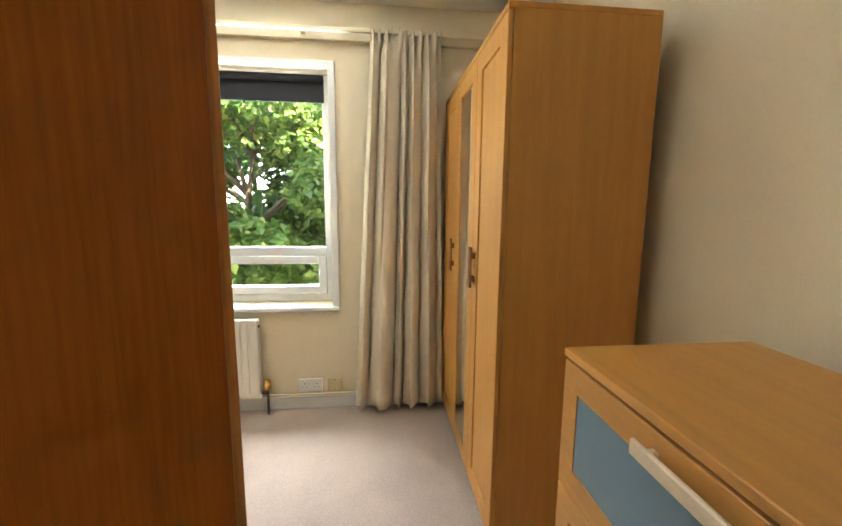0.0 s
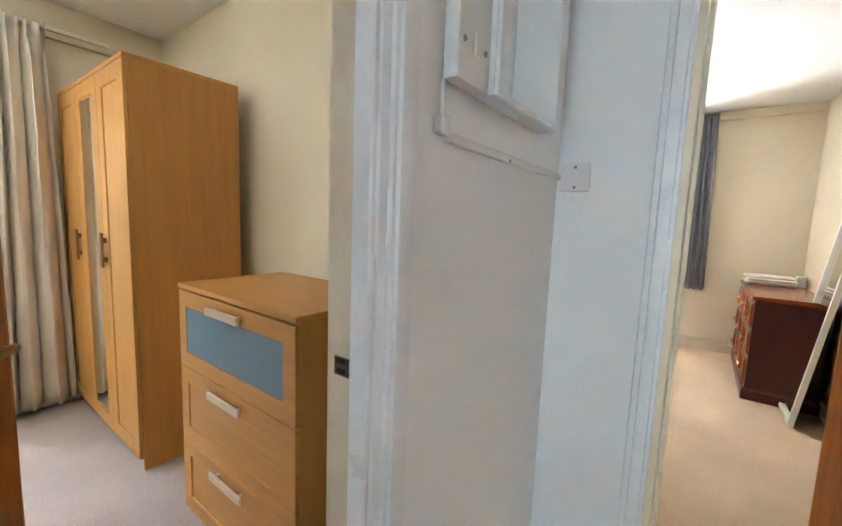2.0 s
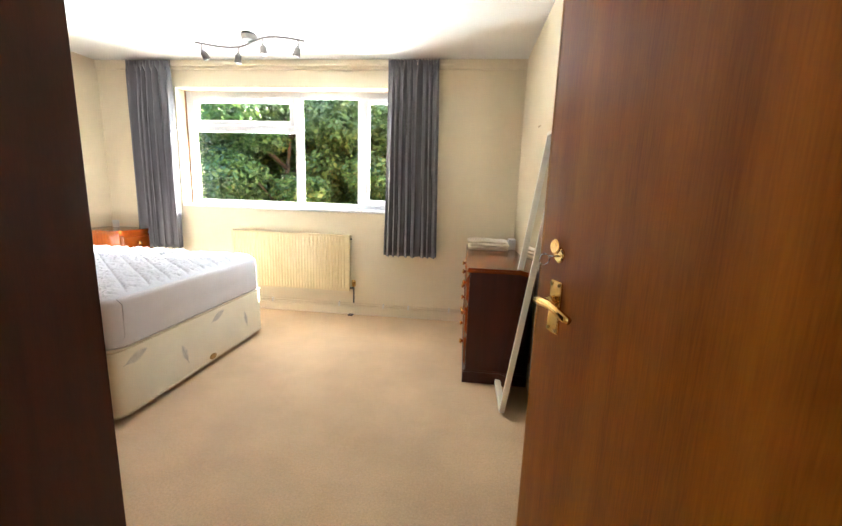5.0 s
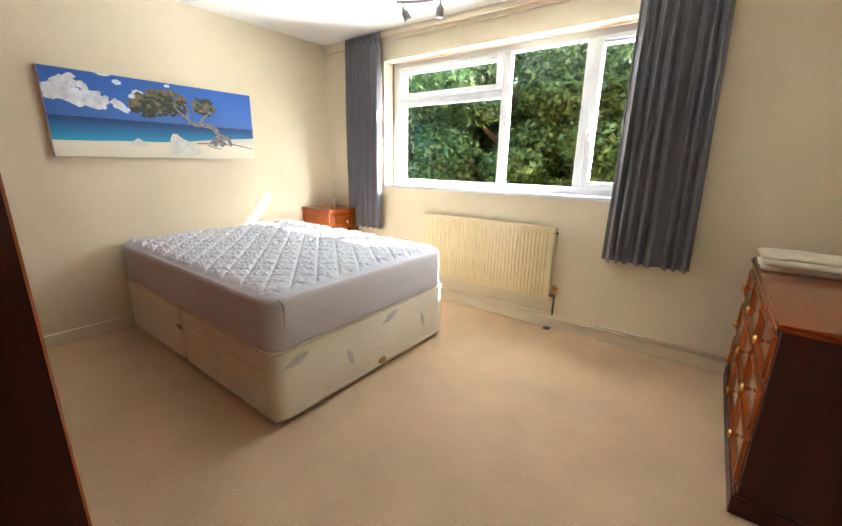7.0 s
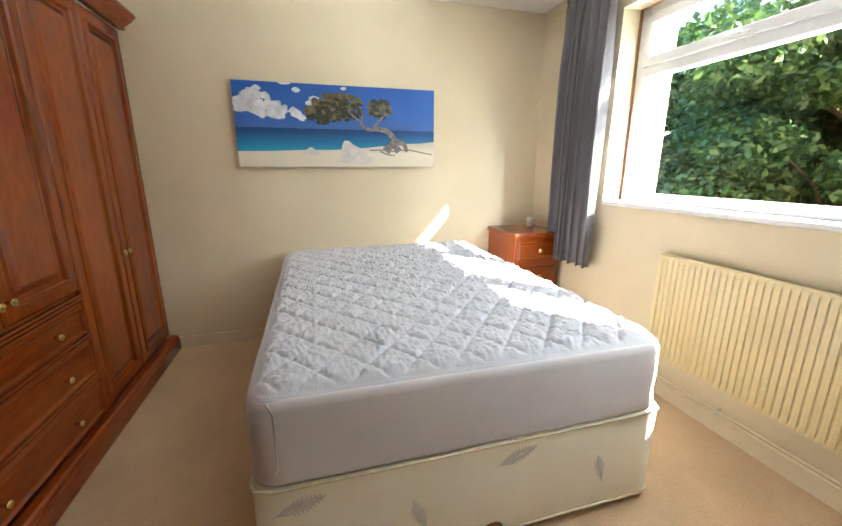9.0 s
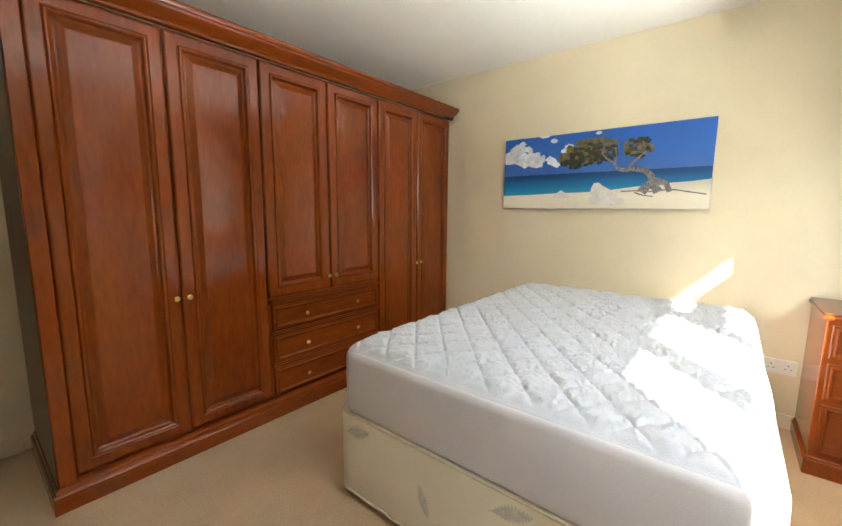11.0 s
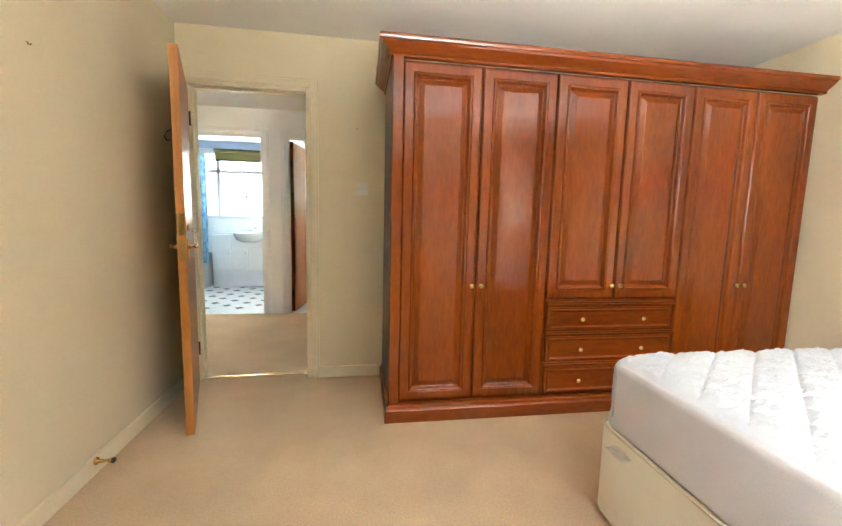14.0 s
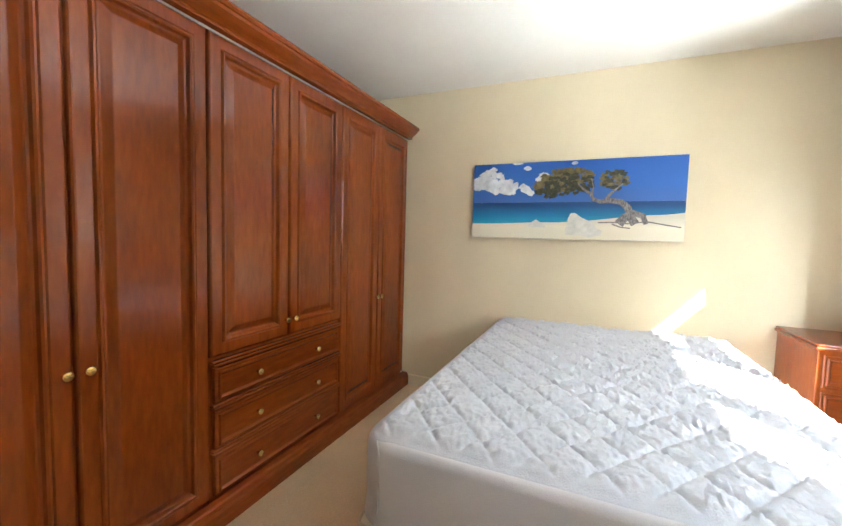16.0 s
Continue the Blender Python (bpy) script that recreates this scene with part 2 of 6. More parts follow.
def leaf_material(name, color, light):
    m = bpy.data.materials.new(name)
    m.use_nodes = True
    n, l = m.node_tree.nodes, m.node_tree.links
    b = n["Principled BSDF"]
    geo, ramp = n.new("ShaderNodeNewGeometry"), n.new("ShaderNodeValToRGB")
    l.new(geo.outputs["Random Per Island"], ramp.inputs[0])
    ramp.color_ramp.elements[0].color = (*[c * 0.55 for c in color], 1)
    ramp.color_ramp.elements[1].color = (*light, 1)
    mid = ramp.color_ramp.elements.new(0.6)
    mid.color = (*color, 1)
    l.new(ramp.outputs[0], b.inputs["Base Color"])
    b.inputs["Roughness"].default_value = 0.45
    tr, mix = n.new("ShaderNodeBsdfTranslucent"), n.new("ShaderNodeMixShader")
    l.new(ramp.outputs[0], tr.inputs[0])
    mix.inputs[0].default_value = 0.4
    l.new(b.outputs[0], mix.inputs[1])
    l.new(tr.outputs[0], mix.inputs[2])
    l.new(mix.outputs[0], n["Material Output"].inputs[0])
    return m


M_LEAF = leaf_material("green_leaves", (0.065, 0.14, 0.03), (0.19, 0.27, 0.07))
M_LEAF2 = leaf_material("bright_maple_leaves", (0.11, 0.20, 0.035), (0.34, 0.40, 0.10))
M_LEAF_Y = leaf_material("yellowing_leaves", (0.11, 0.16, 0.03), (0.32, 0.32, 0.06))

# ---- building kit ----
ORIGIN = {}


def thing(name, at, label, category, group="", kind=""):
    ob = tagged(new(name), label, category, group, kind)
    ob.location = at
    ob.empty_display_size = 0.1
    ORIGIN[ob] = Vector(at)
    return ob


def mesh_of(name, bm, mat, smooth=False):
    bmesh.ops.recalc_face_normals(bm, faces=bm.faces[:])
    me = bpy.data.meshes.new(name)
    bm.to_mesh(me)
    bm.free()
    for p in me.polygons:
        p.use_smooth = smooth
    me.materials.append(mat)
    return me


def part(name, bm, mat, parent, label="", smooth=False, local=False):
    """Links a bmesh as one mesh under a thing or a part. The mesh is in world metres, or in the thing's own with local."""
    me = mesh_of(name, bm, mat, smooth)
    ob = new(name, me)
    o = ORIGIN[parent]
    if not local:
        me.transform(Matrix.Translation(-o))
    ob.parent = parent
    ORIGIN[ob] = o
    if label:
        ob["label"] = label
    return ob


def single(name, bm, mat, label="", category="", kind="", group="", smooth=False):
    """A thing or a piece of the setting that is one mesh, in world metres."""
    ob = tagged(new(name, mesh_of(name, bm, mat, smooth)), label, category, group, kind)
    ORIGIN[ob] = Vector((0, 0, 0))
    return ob


def box(bm, x0, x1, y0, y1, z0, z1, bev=0.0, seg=1):
    m = Matrix.LocRotScale(((x0 + x1) / 2, (y0 + y1) / 2, (z0 + z1) / 2), None, (abs(x1 - x0), abs(y1 - y0), abs(z1 - z0)))
    vs = bmesh.ops.create_cube(bm, size=1, matrix=m)["verts"]
    if bev:
        es = {e for v in vs for e in v.link_edges}
        bmesh.ops.bevel(bm, geom=list(es), offset=bev, segments=seg, affect="EDGES", profile=0.6)
    return bm


def boxes(*rows, bev=0.0, seg=1):
    bm = bmesh.new()
    for r in rows:
        box(bm, *r, bev=bev, seg=seg)
    return bm


def lathe(bm, profile, m, n=16):
    """Turns (radius, height) rows about the z axis of m."""
    rings = []
    for r, h in profile:
        rings.append([bm.verts.new(m @ Vector((r * math.cos(2 * math.pi * i / n), r * math.sin(2 * math.pi * i / n), h))) for i in range(n)])
    for a, b in zip(rings, rings[1:]):
        for i in range(n):
            bm.faces.new((a[i], a[(i + 1) % n], b[(i + 1) % n], b[i]))
    bm.faces.new(rings[0][::-1])
    bm.faces.new(rings[-1])
    return bm


def tube(bm, pts, r, n=8):
    """A round bar along points; r one radius or one a point."""
    pts = [Vector(p) for p in pts]
    rings = []
    for i, p in enumerate(pts):
        d = (pts[min(i + 1, len(pts) - 1)] - pts[max(i - 1, 0)]).normalized()
        q = d.to_track_quat("Z", "Y")
        rr = r[i] if isinstance(r, (list, tuple)) else r
        rings.append([bm.verts.new(p + q @ Vector((rr * math.cos(2 * math.pi * k / n), rr * math.sin(2 * math.pi * k / n), 0))) for k in range(n)])
    for a, b in zip(rings, rings[1:]):
        for k in range(n):
            bm.faces.new((a[k], a[(k + 1) % n], b[(k + 1) % n], b[k]))
    bm.faces.new(rings[0][::-1])
    bm.faces.new(rings[-1])
    return bm


# a frame for fronts: u across, v up, w out of the front
def facing(axis, at):
    """The pose of a front at a place: '+y', '-y', '+x' or '-x' is the way it faces; u runs to the viewer's right."""
    return Matrix.Translation(at) @ {"-y": pose(0, 0, 0, 90, 0, 0), "+y": pose(0, 0, 0, 90, 0, 180),
                                     "+x": pose(0, 0, 0, 90, 0, 90), "-x": pose(0, 0, 0, 90, 0, -90)}[axis]


def moulded(bm, m, w, h, rings, thick):
    """A front w by h with concentric mouldings: rings of (inset, height); its back lies thick behind."""
    loops = []
    for ins, ht in [(0, -thick)] + list(rings):
        loops.append([bm.verts.new(m @ Vector(p)) for p in ((ins, ins, ht), (w - ins, ins, ht), (w - ins, h - ins, ht), (ins, h - ins, ht))])
    for a, b in zip(loops, loops[1:]):
        for i in range(4):
            bm.faces.new((a[i], a[(i + 1) % 4], b[(i + 1) % 4], b[i]))
    bm.faces.new(loops[0][::-1])
    bm.faces.new(loops[-1])
    return bm


def slab_with_holes(bm, axis, c0, c1, a0, a1, z0, z1, holes):
    """A wall between c0 and c1 on its axis, from a0 to a1 along, with holes (a, b, low, high)."""
    cuts = sorted({a0, a1, *[q for h in holes for q in h[:2]]})
    for a, b in zip(cuts, cuts[1:]):
        spans, mid = [(z0, z1)], (a + b) / 2
        for h in holes:
            if h[0] < mid < h[1]:
                spans = [s for lo, hi in spans for s in ((lo, min(hi, h[2])), (max(lo, h[3]), hi)) if s[1] - s[0] > 1e-4]
        for lo, hi in spans:
            if axis == "y":
                box(bm, a, b, c0, c1, lo, hi)
            else:
                box(bm, c0, c1, a, b, lo, hi)
    bmesh.ops.remove_doubles(bm, verts=bm.verts[:], dist=1e-5)
    return bm


def wall(name, mat, axis, c0, c1, a0, a1, z0, z1, holes=()):
    return single(name, slab_with_holes(bmesh.new(), axis, c0, c1, a0, a1, z0, z1, holes), mat, kind="structure")


# ---- structure ----
H = 2.39
X0, X1, Y1 = -0.03, 4.08, 3.49
DX0, DX1, DH = 3.245, 4.045, 2.05          # bedroom door opening
W_X0, W_X1, W_Z0, W_Z1 = 0.78, 3.16, 1.04, 2.15   # bedroom window opening
BW = 0.17                                   # second bedroom's window wall
HX = 2.93                                   # hall's wall with the meters
B2Y0, B2Y1 = -1.71, -0.93                   # second bedroom's door opening
BY = -1.95                                  # hall's wall with the bathroom door

single("floor_bedroom", boxes((X0, X1, -0.07, Y1, -0.12, 0)), M_CARPET, kind="structure")
single("floor_hall", boxes((2.85, 5.6, -1.98, -0.07, -0.12, -0.001)), M_CARPET, kind="structure")
single("floor_second_bedroom", boxes((BW, 2.85, -3.3, -0.14, -0.12, -0.001)), M_CARPET2, kind="structure")
single("floor_lounge", boxes((4.20, 9.2, -0.95, Y1, -0.12, -0.002)), M_CARPET2, kind="structure")
single("floor_bathroom", boxes((2.9, 6.2, -4.12, -1.98, -0.12, -0.004)), M_TILE, kind="structure")
single("ceiling", boxes((-0.2, 9.4, -4.4, 3.8, H, H + 0.15)), M_CEIL, kind="structure")

wall("wall_west_bedroom", M_CREAM, "x", -0.25, X0, -0.10, Y1, 0, H)
wall("wall_south_bedroom", M_CREAM, "y", -0.07, 0, X0, X1, 0, H, [(DX0, DX1, 0, DH)])
wall("wall_north_bedroom", M_CREAM, "y", Y1, Y1 + 0.12, -0.25, X1, 0, H, [(W_X0, W_X1, W_Z0, W_Z1)])
wall("wall_east_bedroom", M_CREAM, "x", X1, X1 + 0.06, 0, Y1, 0, H)
wall("wall_hall_north", M_WHITE_WALL, "y", -0.14, -0.07, HX, 4.22, 0, H, [(DX0, DX1, 0, DH)])
wall("wall_hall_west", M_WHITE_WALL, "x", HX - 0.05, HX, BY, -0.14, 0, H, [(B2Y0, B2Y1, 0, DH)])
wall("wall_second_bedroom_door", M_BED2, "x", HX - 0.10, HX - 0.05, -3.3, -0.64, 0, H, [(B2Y0, B2Y1, 0, DH)])
single("wall_second_bedroom_duct", boxes((2.50, HX - 0.05, -0.64, -0.14, 0, H)), M_CREAM, kind="structure")
wall("wall_second_bedroom_north", M_BED2, "y", -0.22, -0.07, BW, 2.50, 0, H)
wall("wall_second_bedroom_west", M_BED2, "x", -0.25, BW, -3.3, -0.10, 0, H, [(-2.75, -1.47, 0.66, 2.05)])
wall("wall_second_bedroom_south", M_BED2, "y", -3.45, -3.3, -0.25, 2.9, 0, H)
wall("wall_hall_south", M_WHITE_WALL, "y", BY - 0.12, BY, 2.9, 6.2, 0, H, [(4.015, 4.84, 0, 2.11), (2.98, 3.777, 0, 2.11)])
wall("wall_hall_east", M_WHITE_WALL, "x", 5.6, 5.7, -2.1, -0.951, 0, H)
wall("wall_lounge_south", M_BED2, "y", -1.05, -0.95, 5.61, 9.3, 0, H)
wall("wall_lounge_east", M_BED2, "x", 9.2, 9.35, -1.0, Y1, 0, H)
wall("wall_lounge_west", M_BED2, "x", X1 + 0.06, X1 + 0.12, 0, Y1, 0, H)
wall("wall_lounge_north", M_BED2, "y", Y1, Y1 + 0.12, X1, 9.35, 0, H, [(5.4, 7.3, 0.25, 2.2)])
wall("wall_bathroom_south", M_BATHWALL, "y", -4.24, -4.12, 2.9, 6.2, 0, H, [(4.20, 6.02, 1.12, 2.24), (3.1, 3.8, 1.2, 2.1)])
wall("wall_bathroom_east", M_BATHBLUE, "x", 6.1, 6.2, -4.12, BY - 0.12, 0, H)
wall("wall_bathroom_partition", M_BATHWALL, "x", 3.86, 3.93, -4.12, BY - 0.12, 0, H)
wall("wall_outside_west", M_BED2, "x", 2.9, 2.98, -4.12, BY - 0.12, 0, H)

# ---- joinery ----
def skirting(name, rows, mat=M_TRIM):
    bm = bmesh.new()
    for x0, x1, y0, y1 in rows:
        box(bm, x0, x1, y0, y1, 0, 0.085, bev=0.004)
    return single(name, bm, mat, kind="structure")


skirting("baseboard_bedroom", [(X0, X0 + 0.015, 0.70, Y1 - 0.001), (X0 + 0.016, X1 - 0.016, Y1 - 0.015, Y1), (X1 - 0.015, X1, 0.001, Y1 - 0.001), (2.775, 3.205, 0, 0.015)])
skirting("baseboard_second_bedroom", [(BW, BW + 0.015, -3.28, -0.23), (BW + 0.02, 2.49, -0.235, -0.22)], M_GLOSS)
skirting("baseboard_hall", [(HX, HX + 0.014, -0.88, -0.156), (HX + 0.02, DX0 - 0.08, -0.155, -0.141)], M_GLOSS)
single("trim_cornice_strip", boxes((X0, X1, Y1 - 0.02, Y1, H - 0.085, H - 0.001), bev=0.004), M_TRIM, kind="structure")


def door_frame(name, axis, c0, c1, a0, a1, h, mat0, mat1, stop=None, lining=None):
    """Lining, stops and architraves round an opening; mat0 on the side of c0, mat1 on that of c1."""
    e, w, t = 0.028, 0.062, 0.016
    ob = tagged(new(name), "painted timber door frame with moulded architraves", "door frame", kind="structure")
    ORIGIN[ob] = Vector((0, 0, 0))

    def bx(bm, c_0, c_1, a_0, a_1, z0, z1, bev=0.003):
        if axis == "y":
            box(bm, a_0, a_1, c_0, c_1, z0, z1, bev)
        else:
            box(bm, c_0, c_1, a_0, a_1, z0, z1, bev)
    bm = bmesh.new()
    bx(bm, c0 - 0.002, c1 + 0.002, a0, a0 + e, 0, h)
    bx(bm, c0 - 0.002, c1 + 0.002, a1 - e, a1, 0, h)
    bx(bm, c0 - 0.002, c1 + 0.002, a0 + e, a1 - e, h - e, h)
    part("lining", bm, lining or mat1, ob)
    if stop is not None:
        bm = bmesh.new()
        bx(bm, stop - 0.02, stop + 0.02, a0 + e, a0 + e + 0.013, 0, h - e)
        bx(bm, stop - 0.02, stop + 0.02, a1 - e - 0.013, a1 - e, 0, h - e)
        bx(bm, stop - 0.02, stop + 0.02, a0 + e, a1 - e, h - e - 0.013, h - e)
        part("door_stop", bm, lining or mat1, ob)
    for c, s, mat in ((c0, -1, mat0), (c1, 1, mat1)):
        for layer, (inset, th) in enumerate(((0.0, t * 0.6), (0.018, t))):
            bm = bmesh.new()
            p, q = sorted((c + s * 0.003 * layer, c + s * th))
            bx(bm, p, q, a0 - w + 0.008 + inset, a0 + 0.008 - inset * 0.6, 0, h + w - 0.008 - inset)
            bx(bm, p, q, a1 - 0.008 + inset * 0.6, a1 + w - 0.008 - inset, 0, h + w - 0.008 - inset)
            bx(bm, p, q, a0 + 0.008 - inset * 0.6, a1 - 0.008 + inset * 0.6, h - 0.008 + inset * 0.6, h + w - 0.008 - inset)
            part("architrave" if not layer else "architrave_bead", bm, mat, ob)
    return ob


door_frame("door_frame_1", "y", -0.14, 0, DX0, DX1, DH, M_GLOSS, M_TRIM, stop=-0.07)
door_frame("door_frame_2", "x", HX - 0.10, HX, B2Y0, B2Y1, DH, M_TRIM, M_GLOSS, stop=HX - 0.02, lining=M_GLOSS)
part("inner_lining", boxes((HX - 0.101, HX - 0.043, B2Y1 - 0.031, B2Y1 - 0.0285, 0, DH - 0.03), (HX - 0.101, HX - 0.043, B2Y0 + 0.0285, B2Y0 + 0.031, 0, DH - 0.03)), M_TRIM, bpy.data.objects["door_frame_2"], "cream painted inner lining")
door_frame("door_frame_3", "y", BY - 0.12, BY, 4.015, 4.84, 2.11, M_GLOSS, M_GLOSS, stop=BY - 0.03)
door_frame("door_frame_4", "y", BY - 0.12, BY, 2.98, 3.777, 2.11, M_GLOSS, M_GLOSS, stop=BY - 0.03)
single("threshold_strip", boxes((DX0, DX1, -0.085, -0.055, 0, 0.006), bev=0.002), M_BRASS_D, kind="structure")
strike = part("strike_plate", boxes((HX - 0.082, HX - 0.048, B2Y1 - 0.0335, B2Y1 - 0.0305, 0.968, 1.000), bev=0.001), M_STEEL, bpy.data.objects["door_frame_2"], "worn steel strike plate")
for z in (0.972, 0.989):
    part("latch_hole", boxes((HX - 0.076, HX - 0.056, B2Y1 - 0.0342, B2Y1 - 0.0332, z, z + 0.009)), M_BLACK, strike)
# the lounge doorway's lining at the hall's corner
ob = tagged(new("door_frame_5"), "white gloss painted door lining with a stop", "door frame", kind="structure")
ORIGIN[ob] = Vector((0, 0, 0))
part("lining", boxes((4.125, 4.245, -0.190, -0.142, 0, 2.05), bev=0.003), M_GLOSS, ob)
part("door_stop", boxes((4.2455, 4.295, -0.203, -0.142, 0, 2.05), bev=0.003), M_GLOSS, ob)
wall("wall_lounge_corner", M_BED2, "y", -0.139, 0, 4.221, 4.288, 0, H)


def lever_handle(parent, m, mat, key=False):
    """Back plate and scrolled lever; m: u along the door away from its edge, v up, w out of the face."""
    bm = bmesh.new()
    box(bm, -0.019, 0.019, -0.054, 0.054, 0, 0.005, bev=0.003, seg=2)
    bm.transform(m)
    plate = part("back_plate", bm, mat, parent, "brass back plate", local=True)
    bm = bmesh.new()
    for u in (-0.013, 0.013):
        for v in (-0.046, 0.046):
            lathe(bm, [(0.004, 0.004), (0.004, 0.007), (0.002, 0.0075)], m @ Matrix.Translation((u, v, 0)), 8)
    part("screws", bm, M_BRASS_D, plate, local=True)
    bm = bmesh.new()
    lathe(bm, [(0.012, 0.003), (0.011, 0.018), (0.008, 0.022), (0.008, 0.036)], m @ Matrix.Translation((0, 0.012, 0)), 12)
    tube(bm, [m @ Vector(p) for p in ((-0.014, 0.012, 0.036), (0.01, 0.014, 0.038), (0.04, 0.016, 0.039), (0.066, 0.010, 0.038), (0.084, 0.004, 0.036), (0.094, 0.002, 0.033))],
         [0.008, 0.0095, 0.009, 0.008, 0.0085, 0.006], 10)
    part("lever", bm, mat, plate, "brass lever handle", smooth=True, local=True)


def flush_door(name, hinge, angle, width, height, label, locks=True, side=1, lever_z=1.012, backset=0.062):
    """A flush leaf; its own x runs from the hinge to the free edge, y is its thickness."""
    ob = thing(name, hinge, label, "door", kind="structure")
    ob.rotation_euler = (0, 0, radians(angle))
    th = 0.040
    part("leaf", boxes((0, width - 0.007, -th, 0, 0.008, height), bev=0.0015), M_SAPELE, ob, local=True)
    part("lipping", boxes((width - 0.0068, width, -th, 0, 0.008, height), bev=0.0015), M_SAPELE_EDGE, ob, "paler lipping on the free edge", local=True)
    for face, y in ((1, 0.0), (-1, -th)):
        m = Matrix(((-1 if face > 0 else -1, 0, 0, width - backset), (0, 0, face, y), (0, 1, 0, lever_z), (0, 0, 0, 1)))
        lever_handle(ob, m, M_BRASS if locks else M_BRASS_D)
    part("latch_plate", boxes((width - 0.0002, width + 0.0016, -0.032, -0.008, 0.94, 1.05), bev=0.0007), M_BRASS_D, ob, "brass latch face plate", local=True)
    if locks:
        part("lock_plate", boxes((width - 0.0002, width + 0.0016, -0.032, -0.008, 1.07, 1.18), bev=0.0007), M_BRASS, ob, "brass deadlock face plate", local=True)
        bm = bmesh.new()
        mm = Matrix(((-1, 0, 0, width - 0.073), (0, 0, side, 0 if side > 0 else -th), (0, 1, 0, 1.103), (0, 0, 0, 1)))
        lathe(bm, [(0.016, 0), (0.016, 0.003), (0.013, 0.005)], mm, 20)
        part("escutcheon", bm, M_BRASS, ob, "round brass escutcheon", local=True)
        bm = bmesh.new()
        lathe(bm, [(0.014, 0.006), (0.015, 0.007), (0.013, 0.009)], mm @ pose(-0.010, 0.016, 0), 20)
        part("keyhole_cover", bm, M_BRASS, ob, "swung brass keyhole cover", local=True)
        bm = bmesh.new()
        tube(bm, [mm @ Vector((0, -0.002, 0.004)), mm @ Vector((0, -0.002, 0.024))], 0.0022, 8)
        tube(bm, [mm @ Vector((0.0, -0.008 + 0.011 * math.cos(a), 0.034 + 0.011 * math.sin(a))) for a in [i * math.pi / 8 for i in range(17)]], 0.0014, 6)
        part("key", bm, M_CHROME, ob, "steel key in the lock", smooth=True, local=True)
    for z in (0.2, 1.76):
        bm = bmesh.new()
        lathe(bm, [(0.007, 0), (0.007, 0.09)], Matrix.Translation((-0.006, 0.004, z)), 8)
        box(bm, -0.006, 0.002, -0.03, 0.002, z, z + 0.09)
        part("hinge", bm, M_BLACK, ob, "dark steel butt hinge", local=True)
    return ob


d1 = flush_door("door_1", (DX1 - 0.03, 0.004, 0), 109.5, 0.750, 1.985, "sapele flush door standing open, brass lever and key", side=1, lever_z=0.998, backset=0.075)
d1_hook = bmesh.new()
tube(d1_hook, [(0.60, -0.040, 1.62), (0.60, -0.075, 1.60), (0.60, -0.085, 1.575), (0.60, -0.075, 1.555), (0.60, -0.06, 1.56)], 0.004, 8)
part("coat_hook", d1_hook, M_BLACK, d1, "dark coat hook", smooth=True, local=True)
d2 = flush_door("door_2", (HX - 0.10, B2Y0 + 0.03, 0), 147, 0.70, 1.985, "dark sapele flush door standing open, aged brass lever", locks=False, lever_z=0.955, backset=0.07)
d3 = flush_door("door_3", (3.747, BY - 0.10, 0), 261, 0.735, 2.06, "sapele flush door standing open beside the bathroom", locks=False, lever_z=0.96, backset=0.06)

